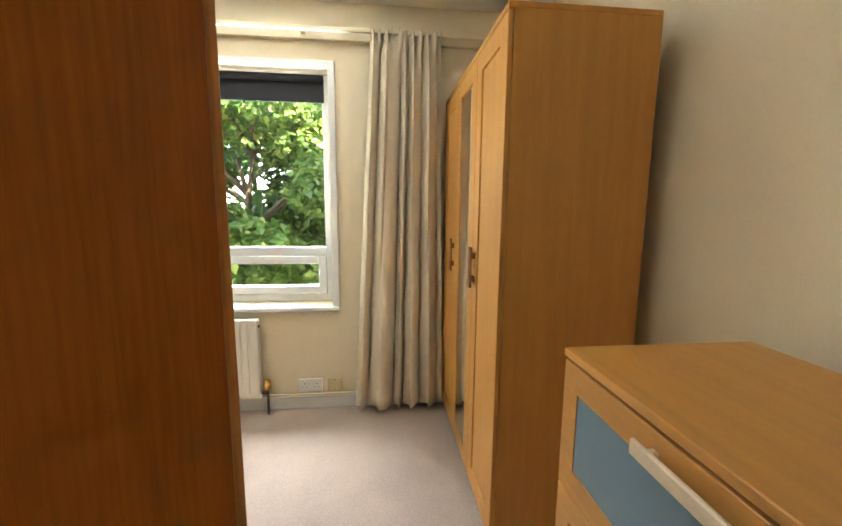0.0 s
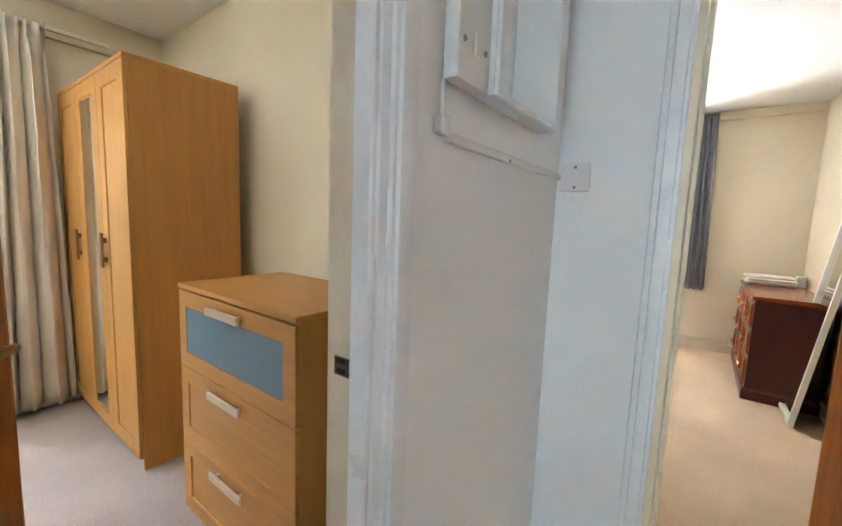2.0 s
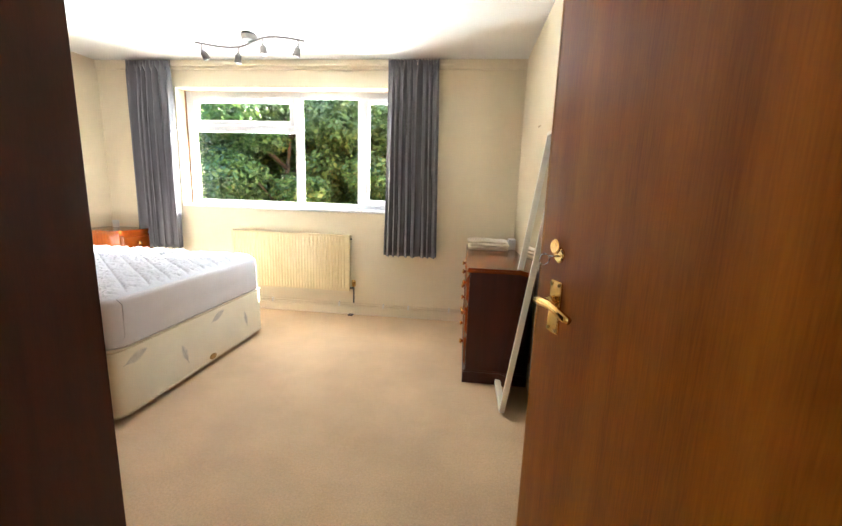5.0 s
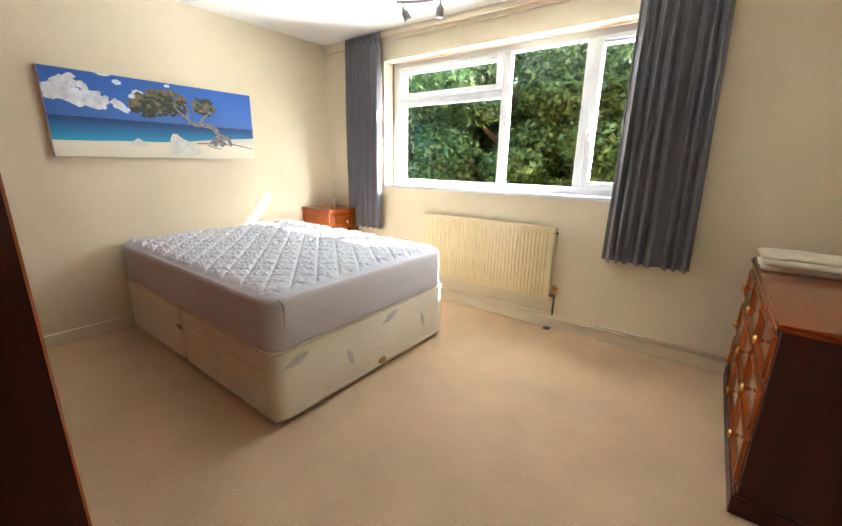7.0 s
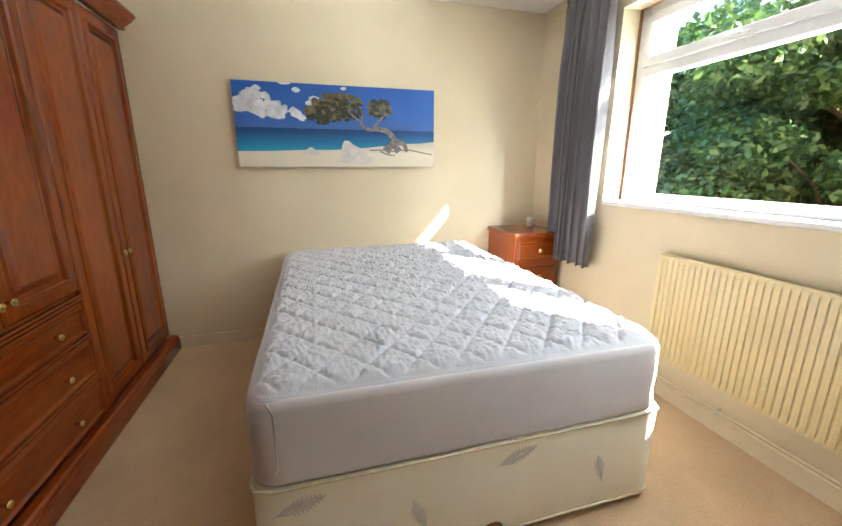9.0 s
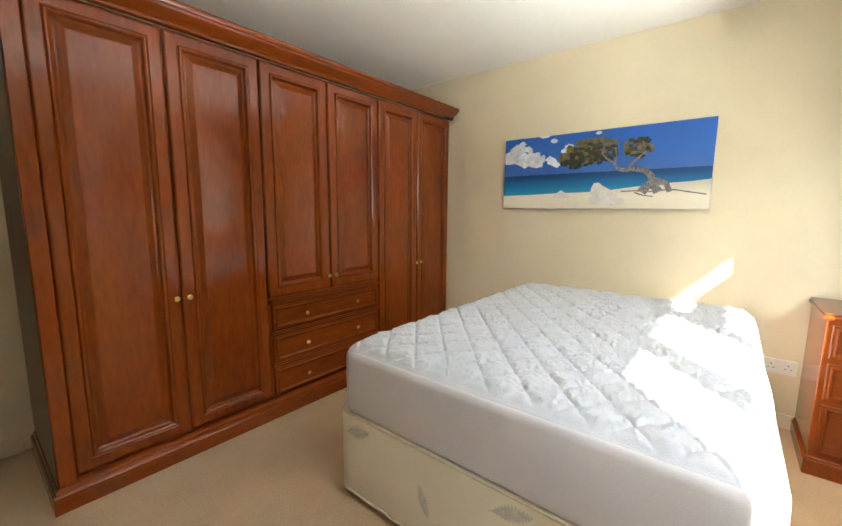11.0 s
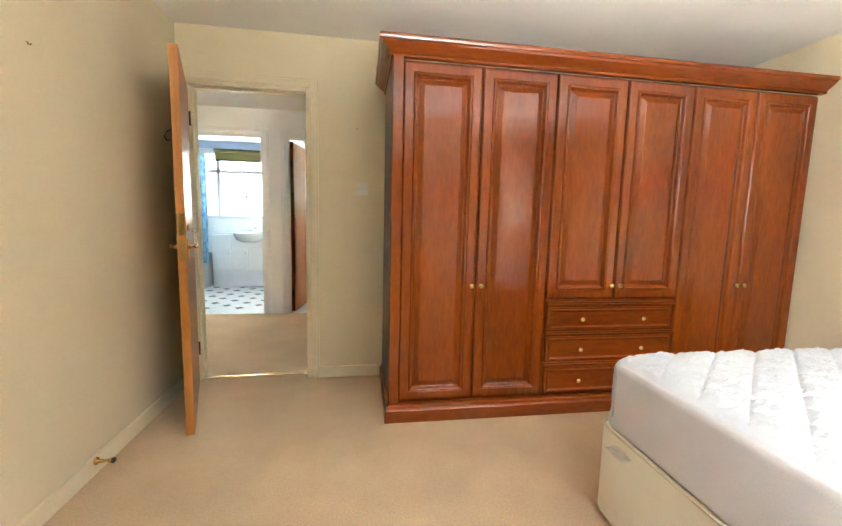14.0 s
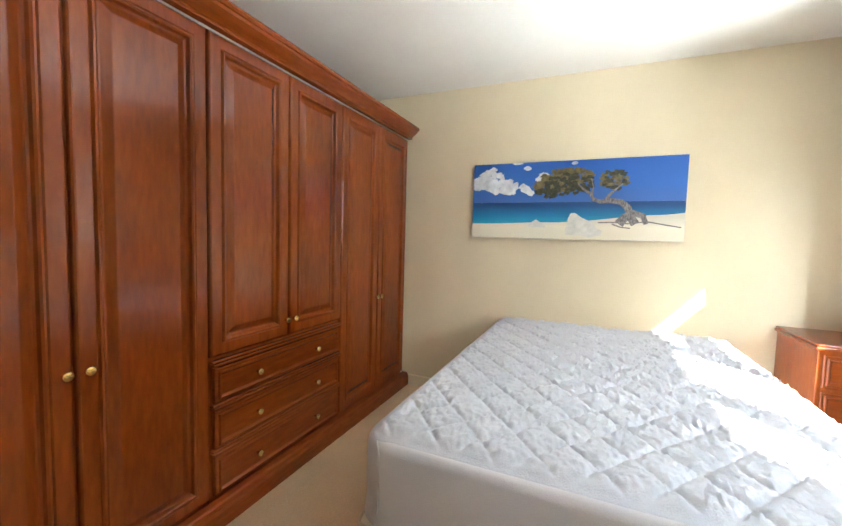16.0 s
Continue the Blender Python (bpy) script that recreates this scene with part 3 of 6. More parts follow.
# ---- bedroom window ----
def window(name, axis, c, a0, a1, z0, z1, bars, label, depth=0.07, fw=0.055, glass=M_GLASS):
    """A plastic window in plane c; bars: sashes (a, b, low, high, opens)."""
    ob = tagged(new(name), label, "window", kind="structure")
    ORIGIN[ob] = Vector((0, 0, 0))

    def bx(bm, p0, p1, q0, q1, d0, d1, bev=0.004):
        if axis == "y":
            box(bm, p0, p1, c + d0, c + d1, q0, q1, bev)
        else:
            box(bm, c + d0, c + d1, p0, p1, q0, q1, bev)
    bm = bmesh.new()
    bx(bm, a0, a0 + fw, z0, z1, 0, depth)
    bx(bm, a1 - fw, a1, z0, z1, 0, depth)
    bx(bm, a0 + fw, a1 - fw, z0, z0 + fw, 0, depth)
    bx(bm, a0 + fw, a1 - fw, z1 - fw, z1, 0, depth)
    part("window_frame", bm, M_UPVC, ob)
    for kind, p, q0, q1 in [b for b in bars if b[0] in ("mullion", "transom")]:
        bm = bmesh.new()
        if kind == "mullion":
            bx(bm, p - 0.032, p + 0.032, q0, q1, 0.002, depth - 0.002)
        else:
            bx(bm, q0, q1, p - 0.03, p + 0.03, 0.002, depth - 0.002)
        part(kind, bm, M_UPVC, ob)
    s = -1 if axis == "y" else 1
    for kind, p0, p1, q0, q1 in [b for b in bars if b[0] in ("sash", "fixed")]:
        g = 0.0
        if kind == "sash":
            g = 0.05
            bm = bmesh.new()
            d0, d1 = (-0.018, depth - 0.01) if axis == "y" else (0.01, depth + 0.018)
            bx(bm, p0, p0 + g, q0, q1, d0, d1)
            bx(bm, p1 - g, p1, q0, q1, d0, d1)
            bx(bm, p0 + g, p1 - g, q0, q0 + g, d0, d1)
            bx(bm, p0 + g, p1 - g, q1 - g, q1, d0, d1)
            part("sash", bm, M_UPVC, ob)
        bm = bmesh.new()
        bx(bm, p0 + g, p1 - g, q0 + g, q1 - g, depth * 0.5, depth * 0.5 + 0.006, 0)
        gl = part("pane", bm, glass, ob)
        gl.visible_shadow = glass is not M_GLASS
    return ob


WY = Y1 + 0.14
m1, m2 = 1.945, 2.575
win = window("window_1", "y", WY, W_X0, W_X1, W_Z0, W_Z1,
             [("mullion", m1, W_Z0 + 0.055, W_Z1 - 0.055), ("mullion", m2, W_Z0 + 0.055, W_Z1 - 0.055),
              ("transom", 1.80, W_X0 + 0.055, m1 - 0.032),
              ("sash", W_X0 + 0.05, m1 - 0.026, 1.825, W_Z1 - 0.05), ("fixed", W_X0 + 0.055, m1 - 0.032, W_Z0 + 0.055, 1.77),
              ("fixed", m1 + 0.032, m2 - 0.032, W_Z0 + 0.055, W_Z1 - 0.055), ("sash", m2 + 0.026, W_X1 - 0.05, W_Z0 + 0.05, W_Z1 - 0.05)],
             "white plastic window with a top vent and side casement")
part("trickle_vent", boxes((1.20, 1.62, WY - 0.036, WY - 0.019, W_Z1 - 0.085, W_Z1 - 0.055), bev=0.004), M_UPVC, win, "slim white trickle vent")
part("trickle_vent", boxes((2.66, 3.02, WY - 0.036, WY - 0.019, W_Z1 - 0.085, W_Z1 - 0.055), bev=0.004), M_UPVC, win, "slim white trickle vent")
bm = boxes((m2 + 0.04, m2 + 0.066, WY - 0.034, WY - 0.019, 1.42, 1.50), bev=0.004)
tube(bm, [(m2 + 0.053, WY - 0.04, 1.48), (m2 + 0.053, WY - 0.058, 1.50), (m2 + 0.053, WY - 0.058, 1.56), (m2 + 0.053, WY - 0.054, 1.60)], 0.009)
part("window_handle", bm, M_UPVC, win, "white casement handle")
bm = boxes((1.36, 1.44, WY - 0.03, WY - 0.018, 1.835, 1.85), bev=0.003)
tube(bm, [(1.40, WY - 0.035, 1.845), (1.33, WY - 0.045, 1.85)], 0.007)
part("window_handle", bm, M_UPVC, win, "small white vent handle")
part("window_sill", boxes((W_X0 + 0.001, W_X1 - 0.001, Y1 - 0.012, WY, W_Z0 - 0.022, W_Z0 + 0.004), bev=0.004), M_GLOSS, win, "white painted sill")
wall("wall_facade", M_BRICK, "y", Y1 + 0.12, Y1 + 0.30, -0.4, 9.5, -2.8, 5.2, [(W_X0 - 0.01, W_X1 + 0.14, W_Z0 - 0.01, W_Z1 + 0.02), (5.4, 7.3, 0.25, 2.2)])

b2win = window("window_2", "x", -0.04, -2.75, -1.47, 0.66, 2.05,
               [("transom", 0.98, -2.695, -1.525), ("fixed", -2.695, -1.525, 1.01, 1.995), ("sash", -2.70, -1.52, 0.71, 0.955)],
               "white window with a low opening light and black blind")
part("window_sill", boxes((0.031, BW + 0.03, -2.77, -1.43, 0.635, 0.66), bev=0.004), M_GLOSS, b2win, "white painted sill")
part("window_surround", boxes((BW, BW + 0.012, -2.79, -2.75, 0.66, 2.08), (BW, BW + 0.012, -1.47, -1.43, 0.66, 2.08), (BW, BW + 0.012, -2.749, -1.471, 2.05, 2.08), bev=0.003), M_GLOSS, b2win, "white timber window surround")
blind = thing("roller_blind", (0.08, -2.1, 1.9), "black roller blind drawn a little over the window", "blind")
bm = bmesh.new()
lathe(bm, [(0.02, -0.6), (0.02, 0.6)], pose(0.065, -2.11, 2.015, 90, 0, 0), 14)
part("roller", bm, M_BLIND, blind, smooth=True)
part("cloth", boxes((0.045, 0.047, -2.71, -1.51, 1.895, 2.015)), M_BLIND, blind)
part("bottom_bar", boxes((0.042, 0.050, -2.71, -1.51, 1.882, 1.896), bev=0.002), M_BLIND, blind)
lwin = window("window_3", "y", Y1 + 0.10, 5.4, 7.3, 0.25, 2.2, [("mullion", 6.35, 0.305, 2.145), ("fixed", 5.455, 6.318, 0.305, 2.145), ("fixed", 6.382, 7.245, 0.305, 2.145)], "white framed lounge window")
bwin = window("window_4", "y", -4.22, 4.20, 6.02, 1.12, 2.24, [("transom", 1.90, 4.255, 5.965), ("mullion", 5.28, 1.175, 2.185), ("mullion", 5.50, 1.175, 2.185), ("fixed", 4.255, 5.248, 1.175, 1.87), ("fixed", 4.255, 5.248, 1.93, 2.185), ("fixed", 5.312, 5.468, 1.175, 1.87), ("fixed", 5.312, 5.468, 1.93, 2.185), ("fixed", 5.532, 5.965, 1.175, 1.87), ("fixed", 5.532, 5.965, 1.93, 2.185)], "white bathroom window with a top light", glass=M_OBSCURE)
wcwin = window("window_5", "y", -4.22, 3.1, 3.8, 1.2, 2.1, [("transom", 1.85, 3.155, 3.745), ("fixed", 3.155, 3.745, 1.255, 1.82), ("fixed", 3.155, 3.745, 1.88, 2.045)], "white toilet window with obscured glass", glass=M_OBSCURE)


# ---- curtains ----
def curtain(name, a0, a1, b0, b1, z0, z1, c, axis, folds, mat, label, amp=0.035, seed=1, sweep=0.0):
    """A hanging pleated curtain from z0 to z1; its top spans a0..a1, its hem b0..b1."""
    rnd = random.Random(seed)
    ob = thing(name, ((a0 + a1) / 2, c, z0) if axis == "y" else (c, (a0 + a1) / 2, z0), label, "curtain")
    ph = [rnd.uniform(-0.5, 0.5) for _ in range(folds + 2)]
    deep = [rnd.uniform(0.6, 1.35) for _ in range(folds + 2)]
    bm = bmesh.new()
    nu, nv = folds * 10, 36
    rows = []
    for j in range(nv + 1):
        v = j / nv
        row = []
        for i in range(nu + 1):
            u = i / nu
            k = min(max(u * folds + math.sin(math.pi * u) * (0.32 * math.sin(u * 8 + seed) + 0.16 * math.sin(u * 19 + 2 * seed)), 0.0), folds)
            fold = deep[int(k)] * (1 - k % 1) + deep[int(k) + 1] * (k % 1)
            w = ph[int(k)] * (1 - k % 1) + ph[int(k) + 1] * (k % 1)
            a = (a0 + (a1 - a0) * u) * v + (b0 + (b1 - b0) * u) * (1 - v)
            grow = 0.55 + 0.45 * min(1, (1 - v) * 3.5)
            off = amp * fold * grow * (math.sin(2 * math.pi * k + w) + 0.35 * math.sin(4 * math.pi * k + 2 * w + 3 * (1 - v)))
            a += 0.012 * math.sin(2 * math.pi * k * 2 + w) * grow + sweep * (1 - v) ** 2 * math.sin(3.0 * v)
            if v > 0.955:
                off = amp * 0.5 * math.sin(4 * math.pi * k)
            z = z0 + (z1 - z0) * v + (0.006 * math.sin(2 * math.pi * k + 1) if j == 0 else 0)
            row.append(bm.verts.new((a, c + off, z) if axis == "y" else (c + off, a, z)))
        rows.append(row)
    for r, s in zip(rows, rows[1:]):
        for i in range(nu):
            bm.faces.new((r[i], r[i + 1], s[i + 1], s[i]))
    cloth = part("drop", bm, mat, ob, smooth=True)
    mod = cloth.modifiers.new("thickness", "SOLIDIFY")
    mod.thickness = 0.004
    bm = bmesh.new()
    for i in range(folds * 2 + 1):
        a = a0 + (a1 - a0) * i / (folds * 2)
        p = (a, c + 0.012, z1 - 0.06) if axis == "y" else (c + 0.012, a, z1 - 0.06)
        tube(bm, [p, Vector(p) + Vector((0, 0, 0.075))], 0.004, 6)
    part("heading_hooks", bm, mat, ob)
    return ob


curtain("curtain", 0.36, 0.80, 0.34, 0.80, 0.60, 2.36, Y1 - 0.085, "y", 7, M_GREY_CURTAIN, "grey satin curtain drawn back beside the window", seed=3)
curtain("curtain", 2.88, 3.32, 2.86, 3.36, 0.63, 2.36, Y1 - 0.085, "y", 8, M_GREY_CURTAIN, "grey satin curtain drawn back, hanging over the window's edge", seed=5)
rail = thing("curtain_rail", (2.0, Y1 - 0.08, 2.33), "slim cream plastic curtain rail above the window", "curtain rail")
part("track", boxes((0.32, 3.46, Y1 - 0.075, Y1 - 0.055, 2.325, 2.345), bev=0.003), M_TRIM, rail)
for x in (0.5, 1.4, 2.3, 3.2):
    part("bracket", boxes((x, x + 0.02, Y1 - 0.056, Y1 - 0.019, 2.33, 2.36), bev=0.002), M_TRIM, rail)
curtain("curtain", -1.22, -0.84, -1.33, -0.80, 0.05, 2.21, 0.28, "x", 5, M_CREAM_CURTAIN, "cream lined curtain hanging almost to the floor", seed=8, amp=0.055)
rail2 = thing("curtain_rail", (0.25, -1.6, 2.2), "cream curtain rail on a timber batten", "curtain rail")
part("track", boxes((0.262, 0.282, -3.0, -0.30, 2.195, 2.215), bev=0.003), M_TRIM, rail2)
part("batten", boxes((BW, BW + 0.03, -3.1, -0.26, 2.18, 2.24), bev=0.003), M_TRIM, rail2)
for y in (-2.6, -1.6, -0.5):
    part("bracket", boxes((BW + 0.03, 0.263, y, y + 0.02, 2.20, 2.22), bev=0.002), M_TRIM, rail2)
curtain("curtain", 7.0, 7.45, 6.75, 7.25, 0.03, 2.22, Y1 - 0.10, "y", 7, M_BLUE_CURTAIN, "pale blue curtain swept to one side, lounge window", seed=9, amp=0.04)

# ---- bedroom furniture ----
RAISED = [(0, -0.012), (0.002, -0.006), (0.007, -0.001), (0.012, 0), (0.052, 0), (0.056, -0.003), (0.061, 0.006), (0.067, 0.007), (0.073, 0.002), (0.077, -0.013), (0.083, -0.017), (0.089, -0.016), (0.114, -0.003), (0.118, -0.002)]
DRAWER = [(0, -0.006), (0.005, -0.002), (0.013, -0.002), (0.017, 0.006), (0.022, 0.007), (0.030, -0.003), (0.034, -0.004)]
KNOB = [(0.006, 0), (0.006, 0.010), (0.009, 0.014), (0.0155, 0.019), (0.0165, 0.024), (0.012, 0.029), (0.004, 0.031)]


def knob(parent, m, mat=M_BRASS, s=1.0):
    bm = bmesh.new()
    lathe(bm, [(r * s, h * s) for r, h in KNOB], m, 14)
    return part("knob", bm, mat, parent, "small brass knob", smooth=True)


WF = 0.645     # wardrobe door face
WX = 2.672     # wardrobe's free end
DW = 0.4495    # door width
DZ0, DZ1 = 0.105, 2.03
for unit in range(3):
    xr = WX - unit * 2 * DW
    xl = xr - 2 * DW
    ob = thing("wardrobe_unit", ((xl + xr) / 2, 0.3, 0), ("polished mahogany wardrobe with panelled doors above three drawers" if unit == 1 else "polished mahogany wardrobe with two tall panelled doors"), "wardrobe", "fitted wardrobe run")
    ex = -0.002
    part("carcass", boxes((xl + 0.001, xr + ex, 0.016, WF - 0.022, 0.0, 2.04), bev=0.002), M_MAHOG, ob)
    for k in range(2):
        a = xr - k * DW                      # viewer's left edge, seen from the room
        z0 = 0.715 if unit == 1 else DZ0
        bm = moulded(bmesh.new(), facing("+y", (a - 0.004, WF, z0)), DW - 0.008, DZ1 - z0, RAISED, 0.021)
        d = part("door", bm, M_MAHOG, ob)
        kx = a - DW + 0.028 if k == 0 else a - 0.028
        knob(d, facing("+y", (kx, WF, 0.80)))
    if unit == 1:
        for z0, z1 in ((0.515, 0.665), (0.315, 0.480), (0.108, 0.280)):
            bm = moulded(bmesh.new(), facing("+y", (xr - 0.02, WF + 0.004, z0)), 2 * DW - 0.04, z1 - z0, DRAWER, 0.022)
            d = part("drawer", bm, M_MAHOG_H, ob)
            for kx in (xr - 0.24, xr - 2 * DW + 0.24):
                knob(d, facing("+y", (kx, WF + 0.003, (z0 + z1) / 2)))
        for z in (0.676, 0.488, 0.290):
            bm = boxes((xl + 0.006, xr - 0.006, WF - 0.02, WF + 0.012, z, z + 0.012), (xl + 0.006, xr - 0.006, WF - 0.02, WF + 0.005, z + 0.012, z + 0.024), bev=0.003)
            part("drawer_moulding", bm, M_MAHOG_H, ob)


part("end_panel", boxes((WX, WX + 0.058, 0.016, WF + 0.034, 0, 2.04), bev=0.004), M_MAHOG, bpy.data.objects["wardrobe_unit"], "mahogany end panel and pilaster")
# Thin sheet added over the end panel, dark to paint in its shade.
part("end_cheek", boxes((WX + 0.0585, WX + 0.0605, 0.02, WF + 0.030, 0.102, 2.034)), M_MAHOG_D, bpy.data.objects["wardrobe_unit"], "thin dark sheet with the end panel's shade in its colour")


def board(profile, x_end, x_far, y_front, y_back, z, end):
    """A moulding along a front, or along its free end, mitred at the corner; profile rows of (out, up)."""
    bm = bmesh.new()
    rows = []
    for o, u in profile:
        corner = (x_end + o, y_front + o, z + u)
        rows.append([bm.verts.new(p) for p in ((corner, (x_end + o, y_back, z + u)) if end else ((x_far, y_front + o, z + u), corner))])
    for a, b in zip(rows, rows[1:] + rows[:1]):
        bm.faces.new((a[0], a[1], b[1], b[0]))
    for i in (0, 1):
        bm.faces.new([r[i] for r in rows])
    return bm


CORNICE = [(-0.02, 0), (0.012, 0.0), (0.016, 0.008), (0.012, 0.016), (0.022, 0.024), (0.040, 0.036), (0.060, 0.052), (0.066, 0.062), (0.074, 0.064), (0.078, 0.074), (0.074, 0.086), (0.066, 0.092), (-0.02, 0.092)]
PLINTH = [(-0.03, 0), (0.030, 0), (0.030, 0.070), (0.024, 0.078), (0.020, 0.080), (0.014, 0.094), (0.004, 0.100), (-0.03, 0.100)]
ob = thing("wardrobe_cornice", (1.3, 0.35, 2.035), "moulded mahogany cornice along the wardrobe tops", "cornice")
for end, nm in ((False, "front_board"), (True, "end_board")):
    part(nm, board(CORNICE, WX + 0.056, X0 + 0.004, WF + 0.022, 0.016, 2.035, end), M_MAHOG_Y if end else M_MAHOG_H, ob)
ob = thing("wardrobe_plinth", (1.3, 0.35, 0), "moulded mahogany plinth under the wardrobes", "plinth")
for end, nm in ((False, "front_board"), (True, "end_board")):
    part(nm, board(PLINTH, WX + 0.05, X0 + 0.004, WF + 0.030, 0.016, 0.0, end), M_MAHOG_Y if end else M_MAHOG_H, ob)

# bed
BX0, BX1, BYA, BYB = 0.03, 1.93, 1.455, 2.855


def rounded_plan(x0, x1, y0, y1, r, a, b):
    """Maps a, b in -1..1 into a rectangle with round corners."""
    hx, hy = (x1 - x0) / 2, (y1 - y0) / 2
    x, y = a * hx, b * hy
    dx, dy = abs(x) - (hx - r), abs(y) - (hy - r)
    if dx > 0 and dy > 0:
        k = max(dx, dy) / math.hypot(dx, dy)
        x, y = math.copysign(hx - r + dx * k, x), math.copysign(hy - r + dy * k, y)
    return (x0 + x1) / 2 + x, (y0 + y1) / 2 + y


divan = thing("divan_base", ((BX0 + BX1) / 2, 2.14, 0), "cream damask divan bed base with woven feather motifs", "bed base")


def soft_box(x0, x1, y0, y1, z0, z1, r, e, n=40):
    """An upholstered block: round corners in plan (r) and soft edges (e)."""
    bm = bmesh.new()
    prof = [(-e * 0.6, z0), (-e * 0.15, z0 + e * 0.25), (0, z0 + e), (0, z1 - e), (-e * 0.3, z1 - e * 0.3), (-e, z1)]
    ring = [(-1 + 2 * i / n, -1) for i in range(n)] + [(1, -1 + 2 * i / n) for i in range(n)] + [(1 - 2 * i / n, 1) for i in range(n)] + [(-1, 1 - 2 * i / n) for i in range(n)]
    loops = []
    for o, z in prof:
        loops.append([bm.verts.new((*rounded_plan(x0 - o, x1 + o, y0 - o, y1 + o, r, a, b), z)) for a, b in ring])
    for p, q in zip(loops, loops[1:]):
        for i in range(len(ring)):
            bm.faces.new((p[i], p[(i + 1) % len(ring)], q[(i + 1) % len(ring)], q[i]))
    bm.faces.new(loops[0][::-1])
    bm.faces.new(loops[-1])
    return bm


mx = 0.93
for x0, x1, nm in ((BX0, mx - 0.004, "head_section"), (mx + 0.004, BX1, "foot_section")):
    s = part(nm, soft_box(x0, x1, BYA, BYB, 0.035, 0.393, 0.05, 0.015), M_DIVAN, divan, smooth=True)
    bm = bmesh.new()
    n = 24
    ring = [(-1 + 2 * i / n, -1) for i in range(n)] + [(1, -1 + 2 * i / n) for i in range(n)] + [(1 - 2 * i / n, 1) for i in range(n)] + [(-1, 1 - 2 * i / n) for i in range(n + 1)]
    for z in (0.042, 0.390):
        tube(bm, [(*rounded_plan(x0 - 0.002, x1 + 0.002, BYA - 0.002, BYB + 0.002, 0.05, a, b), z) for a, b in ring], 0.005, 6)
    part("piping", bm, M_PIPING, s, "beige piped edge", smooth=True)
    for cx in (x0 + 0.12, x1 - 0.12):
        for cy in (BYA + 0.12, BYB - 0.12):
            bm = bmesh.new()
            lathe(bm, [(0.02, 0), (0.022, 0.02), (0.012, 0.04)], Matrix.Translation((cx, cy, 0)), 12)
            part("castor", bm, M_BLACK, s, "small dark castor")
# drawer front and its seam, on the side towards the wardrobe
part("drawer_front", boxes((1.02, 1.86, BYA - 0.006, BYA + 0.01, 0.05, 0.285), bev=0.005, seg=2), M_DIVAN, divan, "upholstered drawer front")
part("link_bar", boxes((mx - 0.03, mx + 0.03, BYA - 0.010, BYA - 0.002, 0.25, 0.275), bev=0.003), M_BRASS_D, divan, "metal link joining the two halves")
part("maker_label", (lambda b: (lathe(b, [(0.028, 0), (0.028, 0.003), (0.024, 0.004)], facing("+x", (BX1 + 0.001, 2.185, 0.066)) @ Matrix.Diagonal((1.25, 0.7, 1, 1)), 20), b)[1])(bmesh.new()), M_BRASS_D, divan, "small oval brown and gold badge")


def feather(y, z, size, tilt):
    """A woven feather: quill and barbs, thin on the foot of the base."""
    bm = bmesh.new()
    m = facing("+x", (BX1 + 0.0008, y, z)) @ pose(0, 0, 0, 0, 0, tilt) @ Matrix.Scale(size, 4)
    outline = {-1: [], 1: []}
    for side in (-1, 1):
        for i in range(11):
            t = i / 10
            w = 0.24 * math.sin(math.pi * (0.12 + 0.8 * t)) * (1 - 0.25 * t)
            v = -0.42 + 0.78 * t
            outline[side] += [(side * w * 0.45, v + 0.07), (side * w, v + 0.14)]
    spine = [(0, -0.46 + 0.045 * i) for i in range(22)]
    for side in (-1, 1):
        lo = [bm.verts.new(m @ Vector((*q, 0.0))) for q in spine]
        hi = [bm.verts.new(m @ Vector((*q, 0.006))) for q in spine]
        out = [bm.verts.new(m @ Vector((*q, 0.004))) for q in outline[side]]
        for i in range(21):
            bm.faces.new((hi[i], hi[i + 1], out[i + 1], out[i]))
            bm.faces.new((lo[i], lo[i + 1], out[i + 1], out[i]))
    bmesh.ops.remove_doubles(bm, verts=bm.verts[:], dist=1e-6)
    tube(bm, [m @ Vector((0, -0.52, 0)), m @ Vector((0.01, 0, 0.002)), m @ Vector((0, 0.5, 0))], 0.0016, 5)
    part("feather_motif", bm, M_FEATHER, divan, "pale grey woven feather")


for y, z, s, r in ((1.58, 0.325, 0.15, -75), (1.93, 0.19, 0.13, 20), (2.26, 0.33, 0.15, -70), (2.60, 0.20, 0.12, 15)):
    feather(y, z, s, r)

